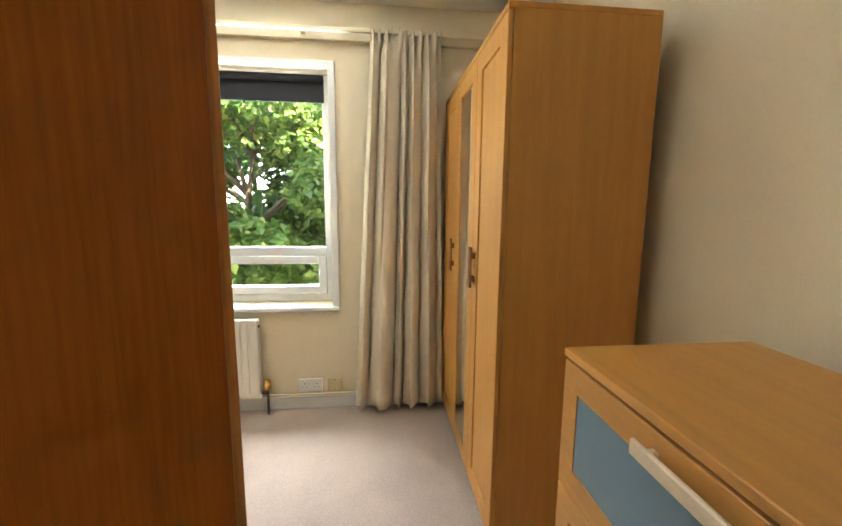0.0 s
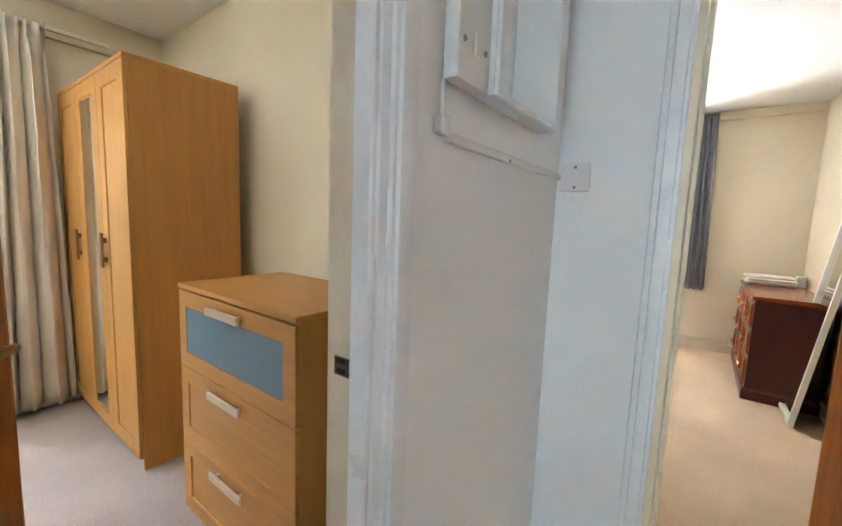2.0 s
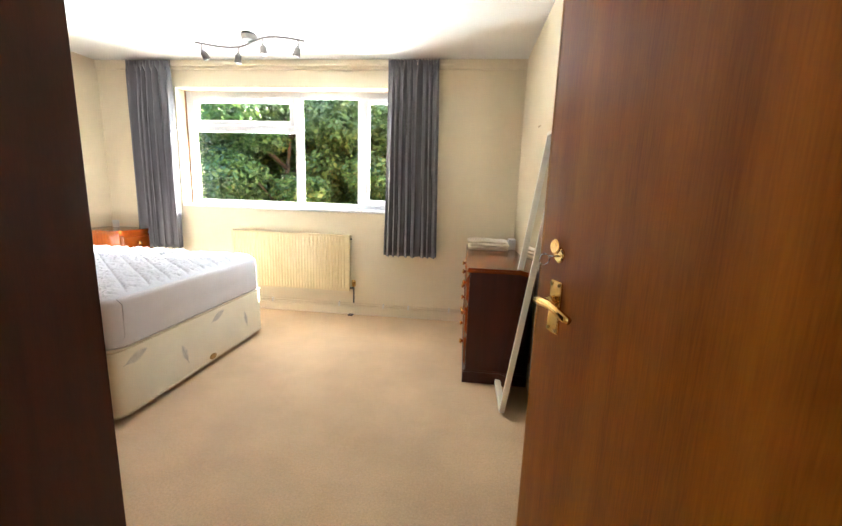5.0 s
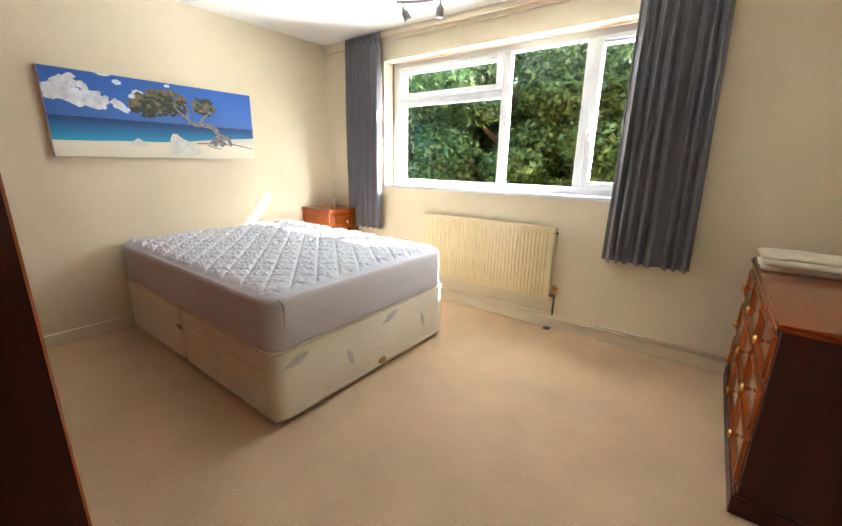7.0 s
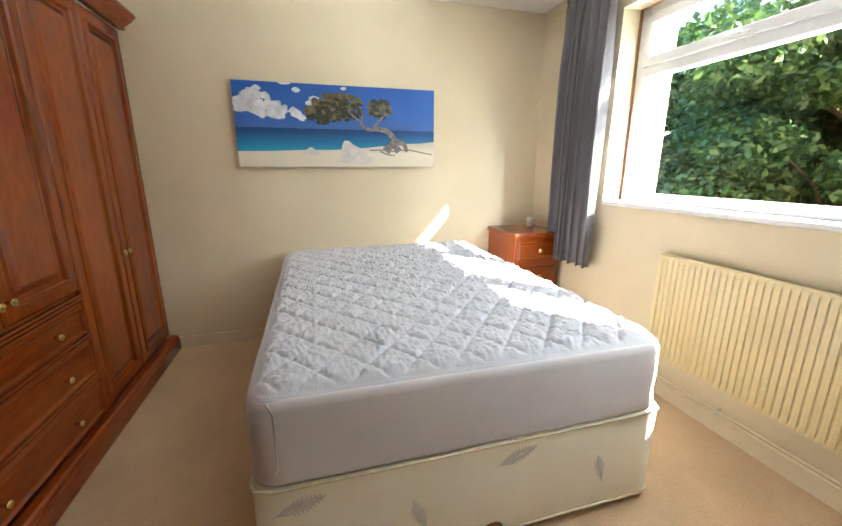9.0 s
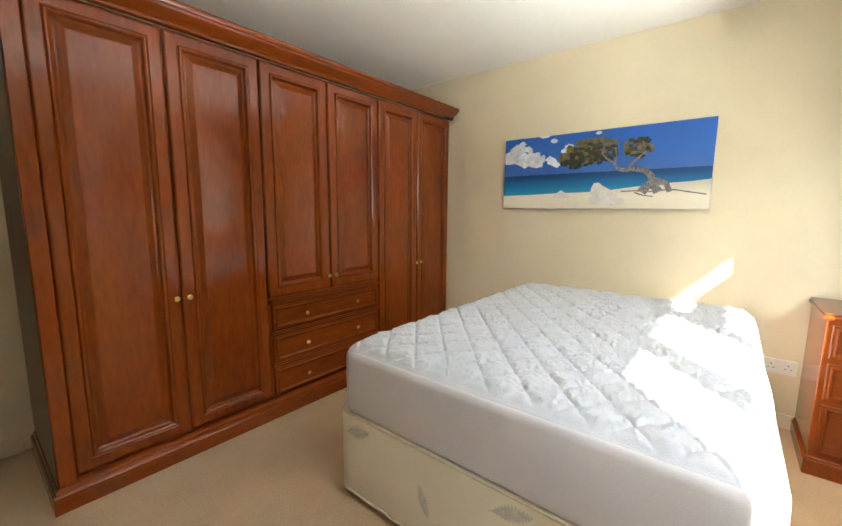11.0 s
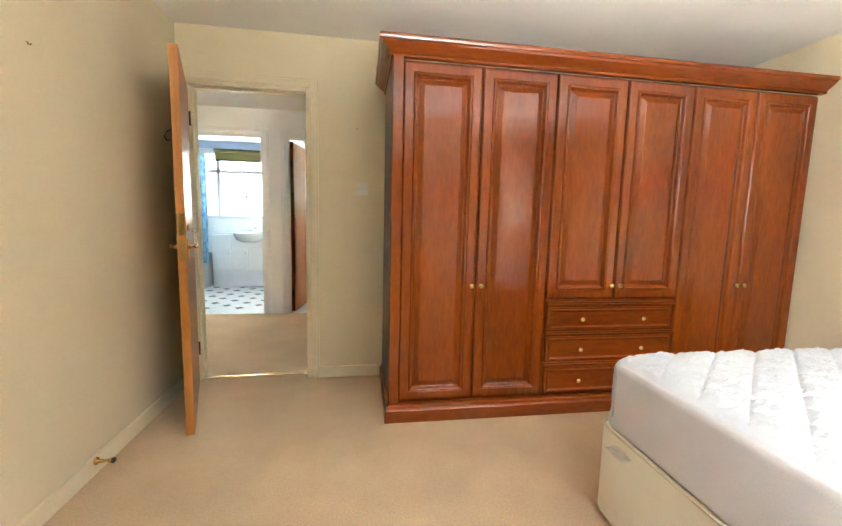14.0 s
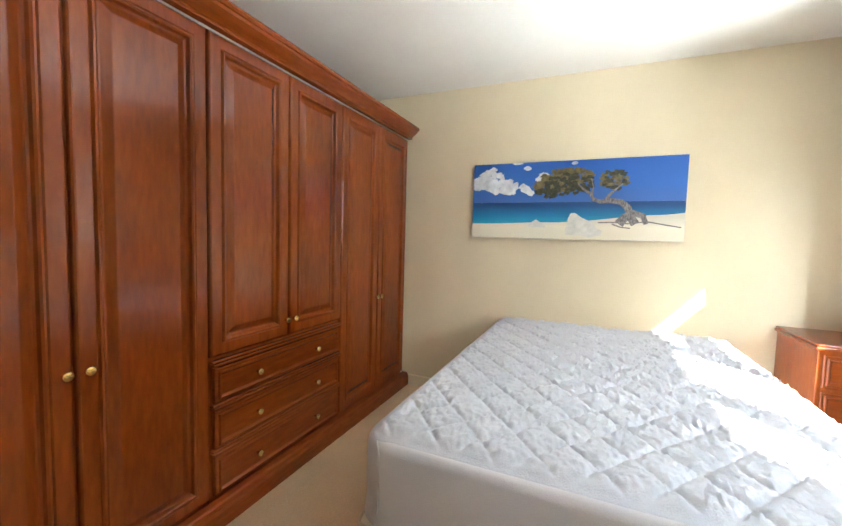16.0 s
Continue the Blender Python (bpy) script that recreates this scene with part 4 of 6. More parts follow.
mat_t = thing("mattress", (1.0, 2.14, 0.396), "double mattress in a white quilted cotton protector", "mattress")
MZ0, MZ1, MR = 0.396, 0.682, 0.045
MX0, MX1, MYA, MYB = BX0, BX1 - 0.005, BYA + 0.005, BYB - 0.005
NX, NY = 380, 284
vs, fs = [], []
for i in range(NX + 1):
    for j in range(NY + 1):
        a, b = -1 + 2 * i / NX, -1 + 2 * j / NY
        x, y = rounded_plan(MX0, MX1, MYA, MYB, 0.09, a, b)
        ex, ey = (1 - abs(a)) * (MX1 - MX0) / 2, (1 - abs(b)) * (MYB - MYA) / 2
        e = min(ex, ey)
        drop = MR - math.sqrt(max(MR * MR - max(MR - e, 0) ** 2, 0))
        # diamond quilting, puckered
        p, q = (x * 0.82 + y) / 0.150, (x * 0.82 - y) / 0.150
        d = min(abs(p - round(p)), abs(q - round(q)))
        quilt = 0.018 * (1 - math.exp(-d * 13.0))
        inner = min(1.0, max(0.0, (e - 0.025) / 0.035))
        # creases gather where the cloth is loose, towards the head
        loose = 0.55 + 0.75 * math.exp(-(((x - 0.75) / 0.7) ** 2)) * (0.6 + 0.4 * math.sin(y * 3))
        u = x + 0.03 * noise.noise(Vector((x * 7, y * 7, 2.2)))
        v = y + 0.03 * noise.noise(Vector((x * 7, y * 7, 8.2)))
        w1 = noise.noise(Vector((u * 14 + 3, v * 30, 1.3)))
        w2 = noise.noise(Vector((u * 30, v * 66, 4.1 + x)))
        w3 = noise.noise(Vector((u * 80 + v * 30, v * 50 - u * 60, 7.7)))
        cr = (0.009 * math.exp(-abs(w1) * 9) + 0.012 * math.exp(-abs(w2) * 6) + 0.004 * w3) * loose
        vs.append((x, y, MZ1 - 0.016 - drop + (quilt + cr) * inner + 0.006 * noise.noise(Vector((x * 2, y * 2, 0)))))
for i in range(NX):
    for j in range(NY):
        k = i * (NY + 1) + j
        fs.append((k, k + NY + 1, k + NY + 2, k + 1))
me = bpy.data.meshes.new("quilted_top")
me.from_pydata(vs, [], fs)
me.transform(Matrix.Translation(-ORIGIN[mat_t]))
for p in me.polygons:
    p.use_smooth = True
me.materials.append(M_QUILT)
top = new("quilted_top", me)
top.parent, top["label"] = mat_t, "creased quilted cotton top"
bm = bmesh.new()
n = 60
ring = [(-1 + 2 * i / n, -1) for i in range(n)] + [(1, -1 + 2 * i / n) for i in range(n)] + [(1 - 2 * i / n, 1) for i in range(n)] + [(-1, 1 - 2 * i / n) for i in range(n)]
loops = []
for z, o in ((MZ0, -0.02), (MZ0 + 0.004, 0.002), (MZ0 + 0.015, 0.006), (MZ0 + 0.07, 0.001), (MZ0 + 0.13, 0.003), (MZ1 - 0.055, 0.002), (MZ1 - 0.035, -0.004), (MZ1 - 0.027, -0.014), (MZ1 - 0.03, -0.04)):
    row = []
    for k, (a, b) in enumerate(ring):
        x, y = rounded_plan(MX0 - o, MX1 + o, MYA - o, MYB + o, 0.09, a, b)
        s = 0.004 * noise.noise(Vector((x * 5, y * 5, z * 9))) if z > MZ0 + 0.01 else 0
        row.append(bm.verts.new((x + s, y + s, z)))
    loops.append(row)
for p, q in zip(loops, loops[1:]):
    for i in range(len(ring)):
        bm.faces.new((p[i], p[(i + 1) % len(ring)], q[(i + 1) % len(ring)], q[i]))
bm.faces.new(loops[0][::-1])
part("elastic_side", bm, M_SHEET, mat_t, "plain stretch cotton side", smooth=True)
bm = bmesh.new()
tube(bm, [(MX1 - 0.012, MYA + 0.05, MZ0 + 0.01), (MX1 + 0.004, MYA + 0.075, MZ0 + 0.06), (MX1 + 0.004, MYA + 0.075, MZ1 - 0.06), (MX1 - 0.01, MYA + 0.06, MZ1 - 0.03)], 0.003, 6)
part("corner_seam", bm, M_SHEET, mat_t, smooth=True)


def chest(name, x0, x1, y0, y1, h, front, cols, rows, label, top_label="", over=0.014):
    """A mahogany chest; front '+x' or '-x'; cols of (low, high) along y; rows of (low, high)."""
    ob = thing(name, ((x0 + x1) / 2, (y0 + y1) / 2, 0), label, "chest of drawers" if len(cols) > 1 else "bedside chest")
    s = 1 if front == "+x" else -1
    fx = x1 if s > 0 else x0
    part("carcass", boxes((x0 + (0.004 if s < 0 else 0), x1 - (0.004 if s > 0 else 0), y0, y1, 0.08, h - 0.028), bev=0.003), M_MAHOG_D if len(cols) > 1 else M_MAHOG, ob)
    part("top", boxes((x0 - (over if s < 0 else 0), x1 + (over if s > 0 else 0), y0 - over, min(y1 + over, Y1 - 0.017), h - 0.028, h - 0.012),
                      (x0 - (over * 0.6 if s < 0 else 0), x1 + (over * 0.6 if s > 0 else 0), y0 - over * 0.6, min(y1 + over * 0.6, Y1 - 0.018), h - 0.0125, h), bev=0.004, seg=2), M_MAHOG_Y, ob, "polished overhanging top")
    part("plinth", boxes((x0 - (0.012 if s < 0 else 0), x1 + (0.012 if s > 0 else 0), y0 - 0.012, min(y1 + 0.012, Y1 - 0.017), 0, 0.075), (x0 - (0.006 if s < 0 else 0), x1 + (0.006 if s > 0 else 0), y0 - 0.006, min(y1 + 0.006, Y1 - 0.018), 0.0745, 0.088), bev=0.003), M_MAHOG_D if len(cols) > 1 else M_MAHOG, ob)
    for a, b in cols:
        for z0, z1 in rows:
            at = (fx + s * 0.006, a if s > 0 else b, z0)
            bm = moulded(bmesh.new(), facing(front, at), b - a, z1 - z0, DRAWER, 0.02)
            d = part("drawer", bm, M_MAHOG_Y, ob)
            knob(d, facing(front, (fx + s * 0.006, (a + b) / 2, (z0 + z1) / 2)), s=1.15)
    return ob


chest("bedside_chest", X0 + 0.018, 0.43, 3.075, 3.46, 0.785, "+x", [(3.095, 3.44)], [(0.575, 0.735), (0.375, 0.555), (0.105, 0.355)], "three-drawer mahogany bedside chest with brass knobs beside the bed")
single("white_cup", (lambda b: (lathe(b, [(0.02, 0), (0.026, 0.003), (0.03, 0.07), (0.028, 0.07), (0.024, 0.006)], Matrix.Translation((0.10, 3.39, 0.785)), 16), b)[1])(bmesh.new()), M_PLASTIC, "small white cup on the bedside chest", "cup", smooth=True)
DRX = 3.655
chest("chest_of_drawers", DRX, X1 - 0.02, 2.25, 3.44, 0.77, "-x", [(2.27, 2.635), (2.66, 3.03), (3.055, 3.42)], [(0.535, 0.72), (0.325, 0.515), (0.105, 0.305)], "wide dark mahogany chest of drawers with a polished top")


# ---- smaller bedroom things ----
def radiator(name, axis, wall_at, a0, a1, z0, z1, mat, label, groove=0.029):
    """A pressed steel panel radiator in front of a wall; its face is fluted."""
    ob = thing(name, ((a0 + a1) / 2, wall_at, z0) if axis == "y" else (wall_at, (a0 + a1) / 2, z0), label, "radiator")
    s = -1 if axis == "y" else 1
    d0, d1 = 0.035, 0.088
    bm = bmesh.new()
    n = int((a1 - a0 - 0.05) / groove)
    prof = [(a0, d1 - 0.012), (a0 + 0.006, d1 - 0.002), (a0 + 0.022, d1)]
    for i in range(n):
        c = a0 + 0.028 + i * (a1 - a0 - 0.056) / n
        w = (a1 - a0 - 0.056) / n
        prof += [(c + w * 0.10, d1), (c + w * 0.22, d1 - 0.006), (c + w * 0.45, d1 - 0.006), (c + w * 0.57, d1)]
    prof += [(a1 - 0.022, d1), (a1 - 0.006, d1 - 0.002), (a1, d1 - 0.012)]

    def P(a, d, z):
        return (a, wall_at + s * d, z) if axis == "y" else (wall_at + s * d, a, z)
    lows, highs, b0, b1 = [], [], [], []
    for a, d in prof:
        e = d1 - 0.001
        b0.append(bm.verts.new(P(a, min(d, e) if a in (a0, a1) else e, z0 + 0.004)))
        lows.append(bm.verts.new(P(a, d, z0 + 0.035)))
        highs.append(bm.verts.new(P(a, d, z1 - 0.035)))
        b1.append(bm.verts.new(P(a, min(d, e) if a in (a0, a1) else e, z1 - 0.004)))
    for p, q in ((b0, lows), (lows, highs), (highs, b1)):
        for i in range(len(prof) - 1):
            bm.faces.new((p[i], p[i + 1], q[i + 1], q[i]))
    bm2 = bmesh.new()
    if axis == "y":
        box(bm2, a0, a1, wall_at - d1 + 0.014, wall_at - d0, z0, z1, 0.004)
    else:
        box(bm2, wall_at + d0, wall_at + d1 - 0.014, a0, a1, z0, z1, 0.004)
    part("fluted_panel", bm, mat, ob)
    part("water_panel", bm2, mat, ob)
    for a in (a0 + 0.2, a1 - 0.2):
        bm = bmesh.new()
        if axis == "y":
            box(bm, a, a + 0.03, wall_at - d0, wall_at, z0 + 0.1, z1 - 0.06)
        else:
            box(bm, wall_at, wall_at + d0, a, a + 0.03, z0 + 0.1, z1 - 0.06)
        part("bracket", bm, mat, ob)
    # valve and tail pipe
    va = a1 + 0.035
    bm = bmesh.new()
    tube(bm, [P(a1 - 0.01, 0.06, z0 + 0.03), P(va, 0.06, z0 + 0.03)], 0.011, 10)
    tube(bm, [P(va, 0.06, z0 + 0.045), P(va, 0.06, z0 - 0.12)], 0.008, 10)
    part("valve_body", bm, M_STEEL, ob, "metal radiator valve", smooth=True)
    bm = bmesh.new()
    lathe(bm, [(0.013, 0), (0.020, 0.006), (0.021, 0.05), (0.017, 0.064), (0.006, 0.068)], Matrix.Translation(P(va, 0.06, z0 + 0.045)), 16)
    part("valve_cap", bm, M_BRASS, ob, "brass valve cap", smooth=True)
    bm = bmesh.new()
    lathe(bm, [(0.008, 0), (0.008, 0.012)], Matrix.Translation(P(a1 + 0.002, 0.06, z1 - 0.04)) @ pose(0, 0, 0, 0, 90, 0), 10)
    part("bleed_plug", bm, M_BLACK, ob)
    return ob


radiator("radiator", "y", Y1, 1.325, 2.530, 0.255, 0.808, M_RAD, "cream panel radiator with a lockshield valve under the window")
pipes = thing("heating_pipe", (2.5, Y1 - 0.03, 0.09), "thin painted pipe along the skirting board", "pipe")
for z in (0.098, 0.118):
    bm = bmesh.new()
    tube(bm, [(0.5, Y1 - 0.028, z), (2.45, Y1 - 0.028, z), (DRX + 0.1, Y1 - 0.028, z)], 0.0065, 8)
    part("pipe_run", bm, M_TRIM, pipes, smooth=True)
for x in (1.0, 1.7, 2.4, 2.85, 3.1, 3.5):
    part("pipe_clip", boxes((x, x + 0.014, Y1 - 0.037, Y1 - 0.0005, 0.088, 0.128), bev=0.002), M_PLASTIC, pipes)
part("pipe_elbow", boxes((2.505, 2.555, Y1 - 0.07, Y1 - 0.02, 0.001, 0.012), bev=0.003), M_DARKWOOD, pipes, "dark floor collar")

# leaning mirror
lean = 7.6
mir = thing("leaning_mirror", (3.885, 1.885, 0.012), "tall narrow mirror in a white frame, leaning on the wall", "mirror")
mir.rotation_euler = (0, radians(lean), radians(0.0))
MW, MH, MF, MT = 0.415, 1.60, 0.026, 0.030
part("frame_side", boxes((-MT, 0, 0, MF, 0, MH), bev=0.002), M_MFRAME, mir, local=True)
part("frame_side", boxes((-MT, 0, MW - MF, MW, 0, MH), bev=0.002), M_MFRAME, mir, local=True)
part("frame_rail", boxes((-MT, 0, MF, MW - MF, 0, MF), bev=0.002), M_MFRAME, mir, local=True)
part("frame_rail", boxes((-MT, 0, MF, MW - MF, MH - MF, MH), bev=0.002), M_MFRAME, mir, local=True)
part("backing_board", boxes((-0.005, -0.001, MF * 0.6, MW - MF * 0.6, MF * 0.6, MH - MF * 0.6)), M_DARKWOOD, mir, local=True)
part("mirror_glass", boxes((-0.012, -0.008, MF - 0.003, MW - MF + 0.003, MF - 0.003, MH - MF + 0.003)), M_MIRROR, mir, "silvered mirror glass", local=True)

# folded cloth on the chest
cl = thing("folded_cloth", (3.86, 3.2, 0.77), "folded cream blanket lying on the chest of drawers", "blanket")
for k, (z0, z1, sh) in enumerate(((0.771, 0.800, 0.0), (0.800, 0.826, 0.012), (0.826, 0.848, -0.008))):
    bm = bmesh.new()
    nx, ny = 26, 20
    x0, x1, y0, y1 = 3.655 + sh, 3.99 + sh * 0.5, 3.09 - sh, 3.36 + sh
    loops = []
    for z, ins in ((z0, 0.01), (z0 + 0.006, 0), (z1 - 0.008, 0), (z1, 0.014)):
        n = 18
        ring = [(-1 + 2 * i / n, -1) for i in range(n)] + [(1, -1 + 2 * i / n) for i in range(n)] + [(1 - 2 * i / n, 1) for i in range(n)] + [(-1, 1 - 2 * i / n) for i in range(n)]
        row = []
        for a, b in ring:
            x, y = rounded_plan(x0 + ins, x1 - ins, y0 + ins, y1 - ins, 0.03, a, b)
            q = noise.noise(Vector((x * 14, y * 14, k * 3.0)))
            row.append(bm.verts.new((x + q * 0.008, y + q * 0.008, z + (0.006 * q if z > z0 + 0.001 else 0))))
        loops.append(row)
    for p, q in zip(loops, loops[1:]):
        for i in range(len(p)):
            bm.faces.new((p[i], p[(i + 1) % len(p)], q[(i + 1) % len(p)], q[i]))
    bm.faces.new(loops[0][::-1])
    f = bm.faces.new(loops[-1])
    part("fold", bm, M_TOWEL, cl, smooth=True)
pb = thing("white_plug_box", (4.03, 3.26, 0.77), "small white plastic box on the chest of drawers", "plug adaptor")
part("case", boxes((4.0, 4.06, 3.20, 3.30, 0.771, 0.86), bev=0.006, seg=2), M_PLASTIC, pb)
part("cover", boxes((3.995, 4.001, 3.215, 3.285, 0.785, 0.845), bev=0.002), M_PLASTIC, pb)


def wall_plate(name, m, w, h, label, category, kind="switch"):
    """A plate on a wall; m: u across, v up, w out of the wall."""
    ob = tagged(new(name), label, category)
    ob.matrix_world = m
    ORIGIN[ob] = Vector((0, 0, 0))
    part("plate", boxes((-w / 2, w / 2, -h / 2, h / 2, 0, 0.009), bev=0.003, seg=2), M_PLASTIC, ob, local=True)
    if kind == "switch":
        part("rocker", boxes((-0.008, 0.008, -0.012, 0.012, 0.009, 0.014), bev=0.002), M_PLASTIC, ob, local=True)
        for u in (-0.032, 0.032):
            bm = bmesh.new()
            lathe(bm, [(0.0035, 0.009), (0.003, 0.0105)], Matrix.Translation((u, 0, 0)), 8)
            part("screw", bm, M_PLASTIC_D, ob, local=True)
    if kind == "socket":
        for c in ((-w / 4, w / 4) if w > 0.12 else (0,)):
            part("pin_holes", boxes((c - 0.003, c + 0.003, 0.008, 0.018, 0.0088, 0.0094), (c - 0.016, c - 0.008, -0.012, -0.007, 0.0088, 0.0094), (c + 0.008, c + 0.016, -0.012, -0.007, 0.0088, 0.0094)), M_PLASTIC_D, ob, "dark socket slots", local=True)
            part("rocker", boxes((c - 0.006, c + 0.006, 0.022, 0.036, 0.009, 0.013), bev=0.002), M_PLASTIC, ob, local=True)
    if kind == "blank":
        for v in (-0.03, 0.03):
            bm = bmesh.new()
            lathe(bm, [(0.005, 0.009), (0.004, 0.011)], Matrix.Translation((0, v, 0)), 8)
            part("screw", bm, M_PLASTIC_D, ob, "dark screw head", local=True)
    return ob


wall_plate("light_switch", facing("+y", (2.887, 0, 1.385)), 0.086, 0.086, "white plastic light switch on the cream wall", "light switch")
wall_plate("light_switch", facing("-y", (2.664, -0.64, 1.325)), 0.086, 0.086, "white plastic light switch beside the door frame", "light switch")
wall_plate("wall_socket", facing("+x", (X0, 2.985, 0.36)), 0.146, 0.086, "white double socket low on the wall beside the bed", "socket", "socket")
wall_plate("wall_socket", facing("-x", (X1, 2.13, 0.93)), 0.086, 0.086, "white single socket above the chest of drawers", "socket", "socket")
for at, way in (((X1, 1.15, 1.775), "-x"), ((2.925, 0.0, 1.80), "+y"), ((X1, 2.62, 1.69), "-x")):
    hk = bmesh.new()
    tube(hk, [facing(way, at) @ Vector(q) for q in ((0, 0.006, -0.002), (0, 0.004, 0.004), (0, -0.004, 0.006), (0, -0.006, 0.012), (0, 0.0, 0.015))], 0.0022, 6)
    single("picture_hook", hk, M_BRASS_D, "small brass picture hook remaining on the bare wall", "hook", smooth=True)
ds = thing("door_stop", (X1 - 0.03, 0.99, 0.06), "brass projecting door stop on the skirting board", "door stop")
bm = bmesh.new()
lathe(bm, [(0.018, 0), (0.016, 0.006), (0.008, 0.010), (0.007, 0.055), (0.012, 0.058), (0.012, 0.066)], facing("-x", (X1 - 0.015, 0.99, 0.062)), 14)
part("stem", bm, M_BRASS, ds, smooth=True)
bm = bmesh.new()
lathe(bm, [(0.012, 0), (0.013, 0.008), (0.009, 0.012)], facing("-x", (X1 - 0.081, 0.99, 0.062)), 14)
part("buffer", bm, M_DARKWOOD, ds, "dark rubber buffer", smooth=True)

# ceiling spotlight bar
sp = thing("spotlight_bar", (1.87, 2.93, H), "wavy brushed steel ceiling bar with four spotlights, unlit", "ceiling light")
bm = bmesh.new()
lathe(bm, [(0.055, 0), (0.06, -0.006), (0.06, -0.035), (0.05, -0.042)], Matrix.Translation((1.87, 2.93, H)), 24)
part("ceiling_rose", bm, M_STEEL, sp, smooth=False)
bar = [(1.42 + 0.90 * t, 2.93 + 0.10 * math.sin(2 * math.pi * (t - 0.02)), H - 0.055) for t in [i / 24 for i in range(25)]]
bm = bmesh.new()
tube(bm, bar, 0.009, 10)
part("wavy_bar", bm, M_STEEL, sp, smooth=True)
for i, (tx, ty) in ((1, (25, -20)), (8, (5, 8)), (16, (-8, -10)), (23, (-5, 12))):
    x, y, z = bar[i]
    bm = bmesh.new()
    tube(bm, [(x, y, z), (x, y, z - 0.05)], 0.006, 8)
    lathe(bm, [(0.012, 0.0), (0.014, -0.01), (0.024, -0.018), (0.026, -0.062), (0.030, -0.070), (0.026, -0.074)], Matrix.Translation((x, y, z - 0.045)) @ pose(0, 0, 0, tx, ty, 0), 16)
    h = part("lamp_head", bm, M_STEEL, sp, smooth=False)
    bm = bmesh.new()
    lathe(bm, [(0.022, -0.070), (0.020, -0.078), (0.008, -0.079)], Matrix.Translation((x, y, z - 0.045)) @ pose(0, 0, 0, tx, ty, 0), 16)
    part("bulb", bm, M_CERAMIC, h, "frosted bulb face", smooth=True)

# ---- beach picture ----
PY0, PY1, PZ0, PZ1 = 1.222, 2.583, 1.256, 1.797
PW, PH = PY1 - PY0, PZ1 - PZ0
pic = thing("canvas_picture", (X0, (PY0 + PY1) / 2, PZ0), "wide canvas print of a beach with a windswept tree", "picture")
PF = X0 + 0.040
part("stretched_canvas", boxes((X0 + 0.002, PF, PY0, PY1, PZ0, PZ1), bev=0.002), M_SHEET, pic)


def paint(name, stops, axis_scale, noise_scale=0.0, warp=0.0):
    """Printed colours that run up the picture; stops of (height share, colour)."""
    m = bpy.data.materials.new(name)
    m.use_nodes = True
    n, l = m.node_tree.nodes, m.node_tree.links
    b = n["Principled BSDF"]
    b.inputs["Roughness"].default_value = 0.55
    tc, sep, ramp, nz, add = n.new("ShaderNodeTexCoord"), n.new("ShaderNodeSeparateXYZ"), n.new("ShaderNodeValToRGB"), n.new("ShaderNodeTexNoise"), n.new("ShaderNodeMath")
    mp = n.new("ShaderNodeMapping")
    mp.inputs["Scale"].default_value = axis_scale
    l.new(tc.outputs["Generated"], sep.inputs[0])
    l.new(tc.outputs["Generated"], mp.inputs[0])
    l.new(mp.outputs[0], nz.inputs[0])
    nz.inputs["Scale"].default_value = noise_scale
    nz.inputs["Detail"].default_value = 6
    add.operation = "MULTIPLY_ADD"
    add.inputs[1].default_value = warp
    l.new(nz.outputs[0], add.inputs[0])
    l.new(sep.outputs[2], add.inputs[2])
    l.new(add.outputs[0], ramp.inputs[0])
    els = ramp.color_ramp.elements
    while len(els) < len(stops):
        els.new(0.5)
    for e, (p, c) in zip(els, stops):
        e.position, e.color = p, (*c, 1)
    l.new(ramp.outputs[0], b.inputs["Base Color"])
    return m


M_SKY_P = paint("printed_sky", [(0.0, (0.05, 0.14, 0.45)), (0.45, (0.025, 0.13, 0.48)), (1.0, (0.012, 0.10, 0.42))], (1, 2, 2), 4, 0.05)
M_SEA_P = paint("printed_sea", [(0.0, (0.05, 0.38, 0.52)), (0.30, (0.02, 0.30, 0.50)), (0.62, (0.008, 0.17, 0.38)), (0.98, (0.006, 0.06, 0.20))], (1, 3, 30), 3, 0.22)
M_SAND_P = paint("printed_sand", [(0.0, (0.72, 0.66, 0.52)), (0.6, (0.80, 0.74, 0.60)), (1.0, (0.62, 0.58, 0.48))], (1, 10, 20), 8, 0.25)
M_CLOUD_P = material("printed_cloud", (0.72, 0.75, 0.82), 0.55, vary=0.2, scale=10, bump_scale=26)
M_FOL_P = material("printed_foliage", (0.17, 0.14, 0.06), 0.55, vary=0.35, scale=30)
M_FOL2_P = material("printed_foliage_shade", (0.045, 0.05, 0.025), 0.55, vary=0.4, scale=60)
M_TRUNK_P = material("printed_trunk", (0.27, 0.25, 0.25), 0.55, vary=0.45, scale=60, grain=(1, 3, 1))
M_ROCK_P = material("printed_rock", (0.72, 0.69, 0.64), 0.55, vary=0.10, scale=14, bump_scale=40)


def pt(u, v, lift):
    return Vector((PF + lift, PY0 + u * PW, PZ0 + v * PH))


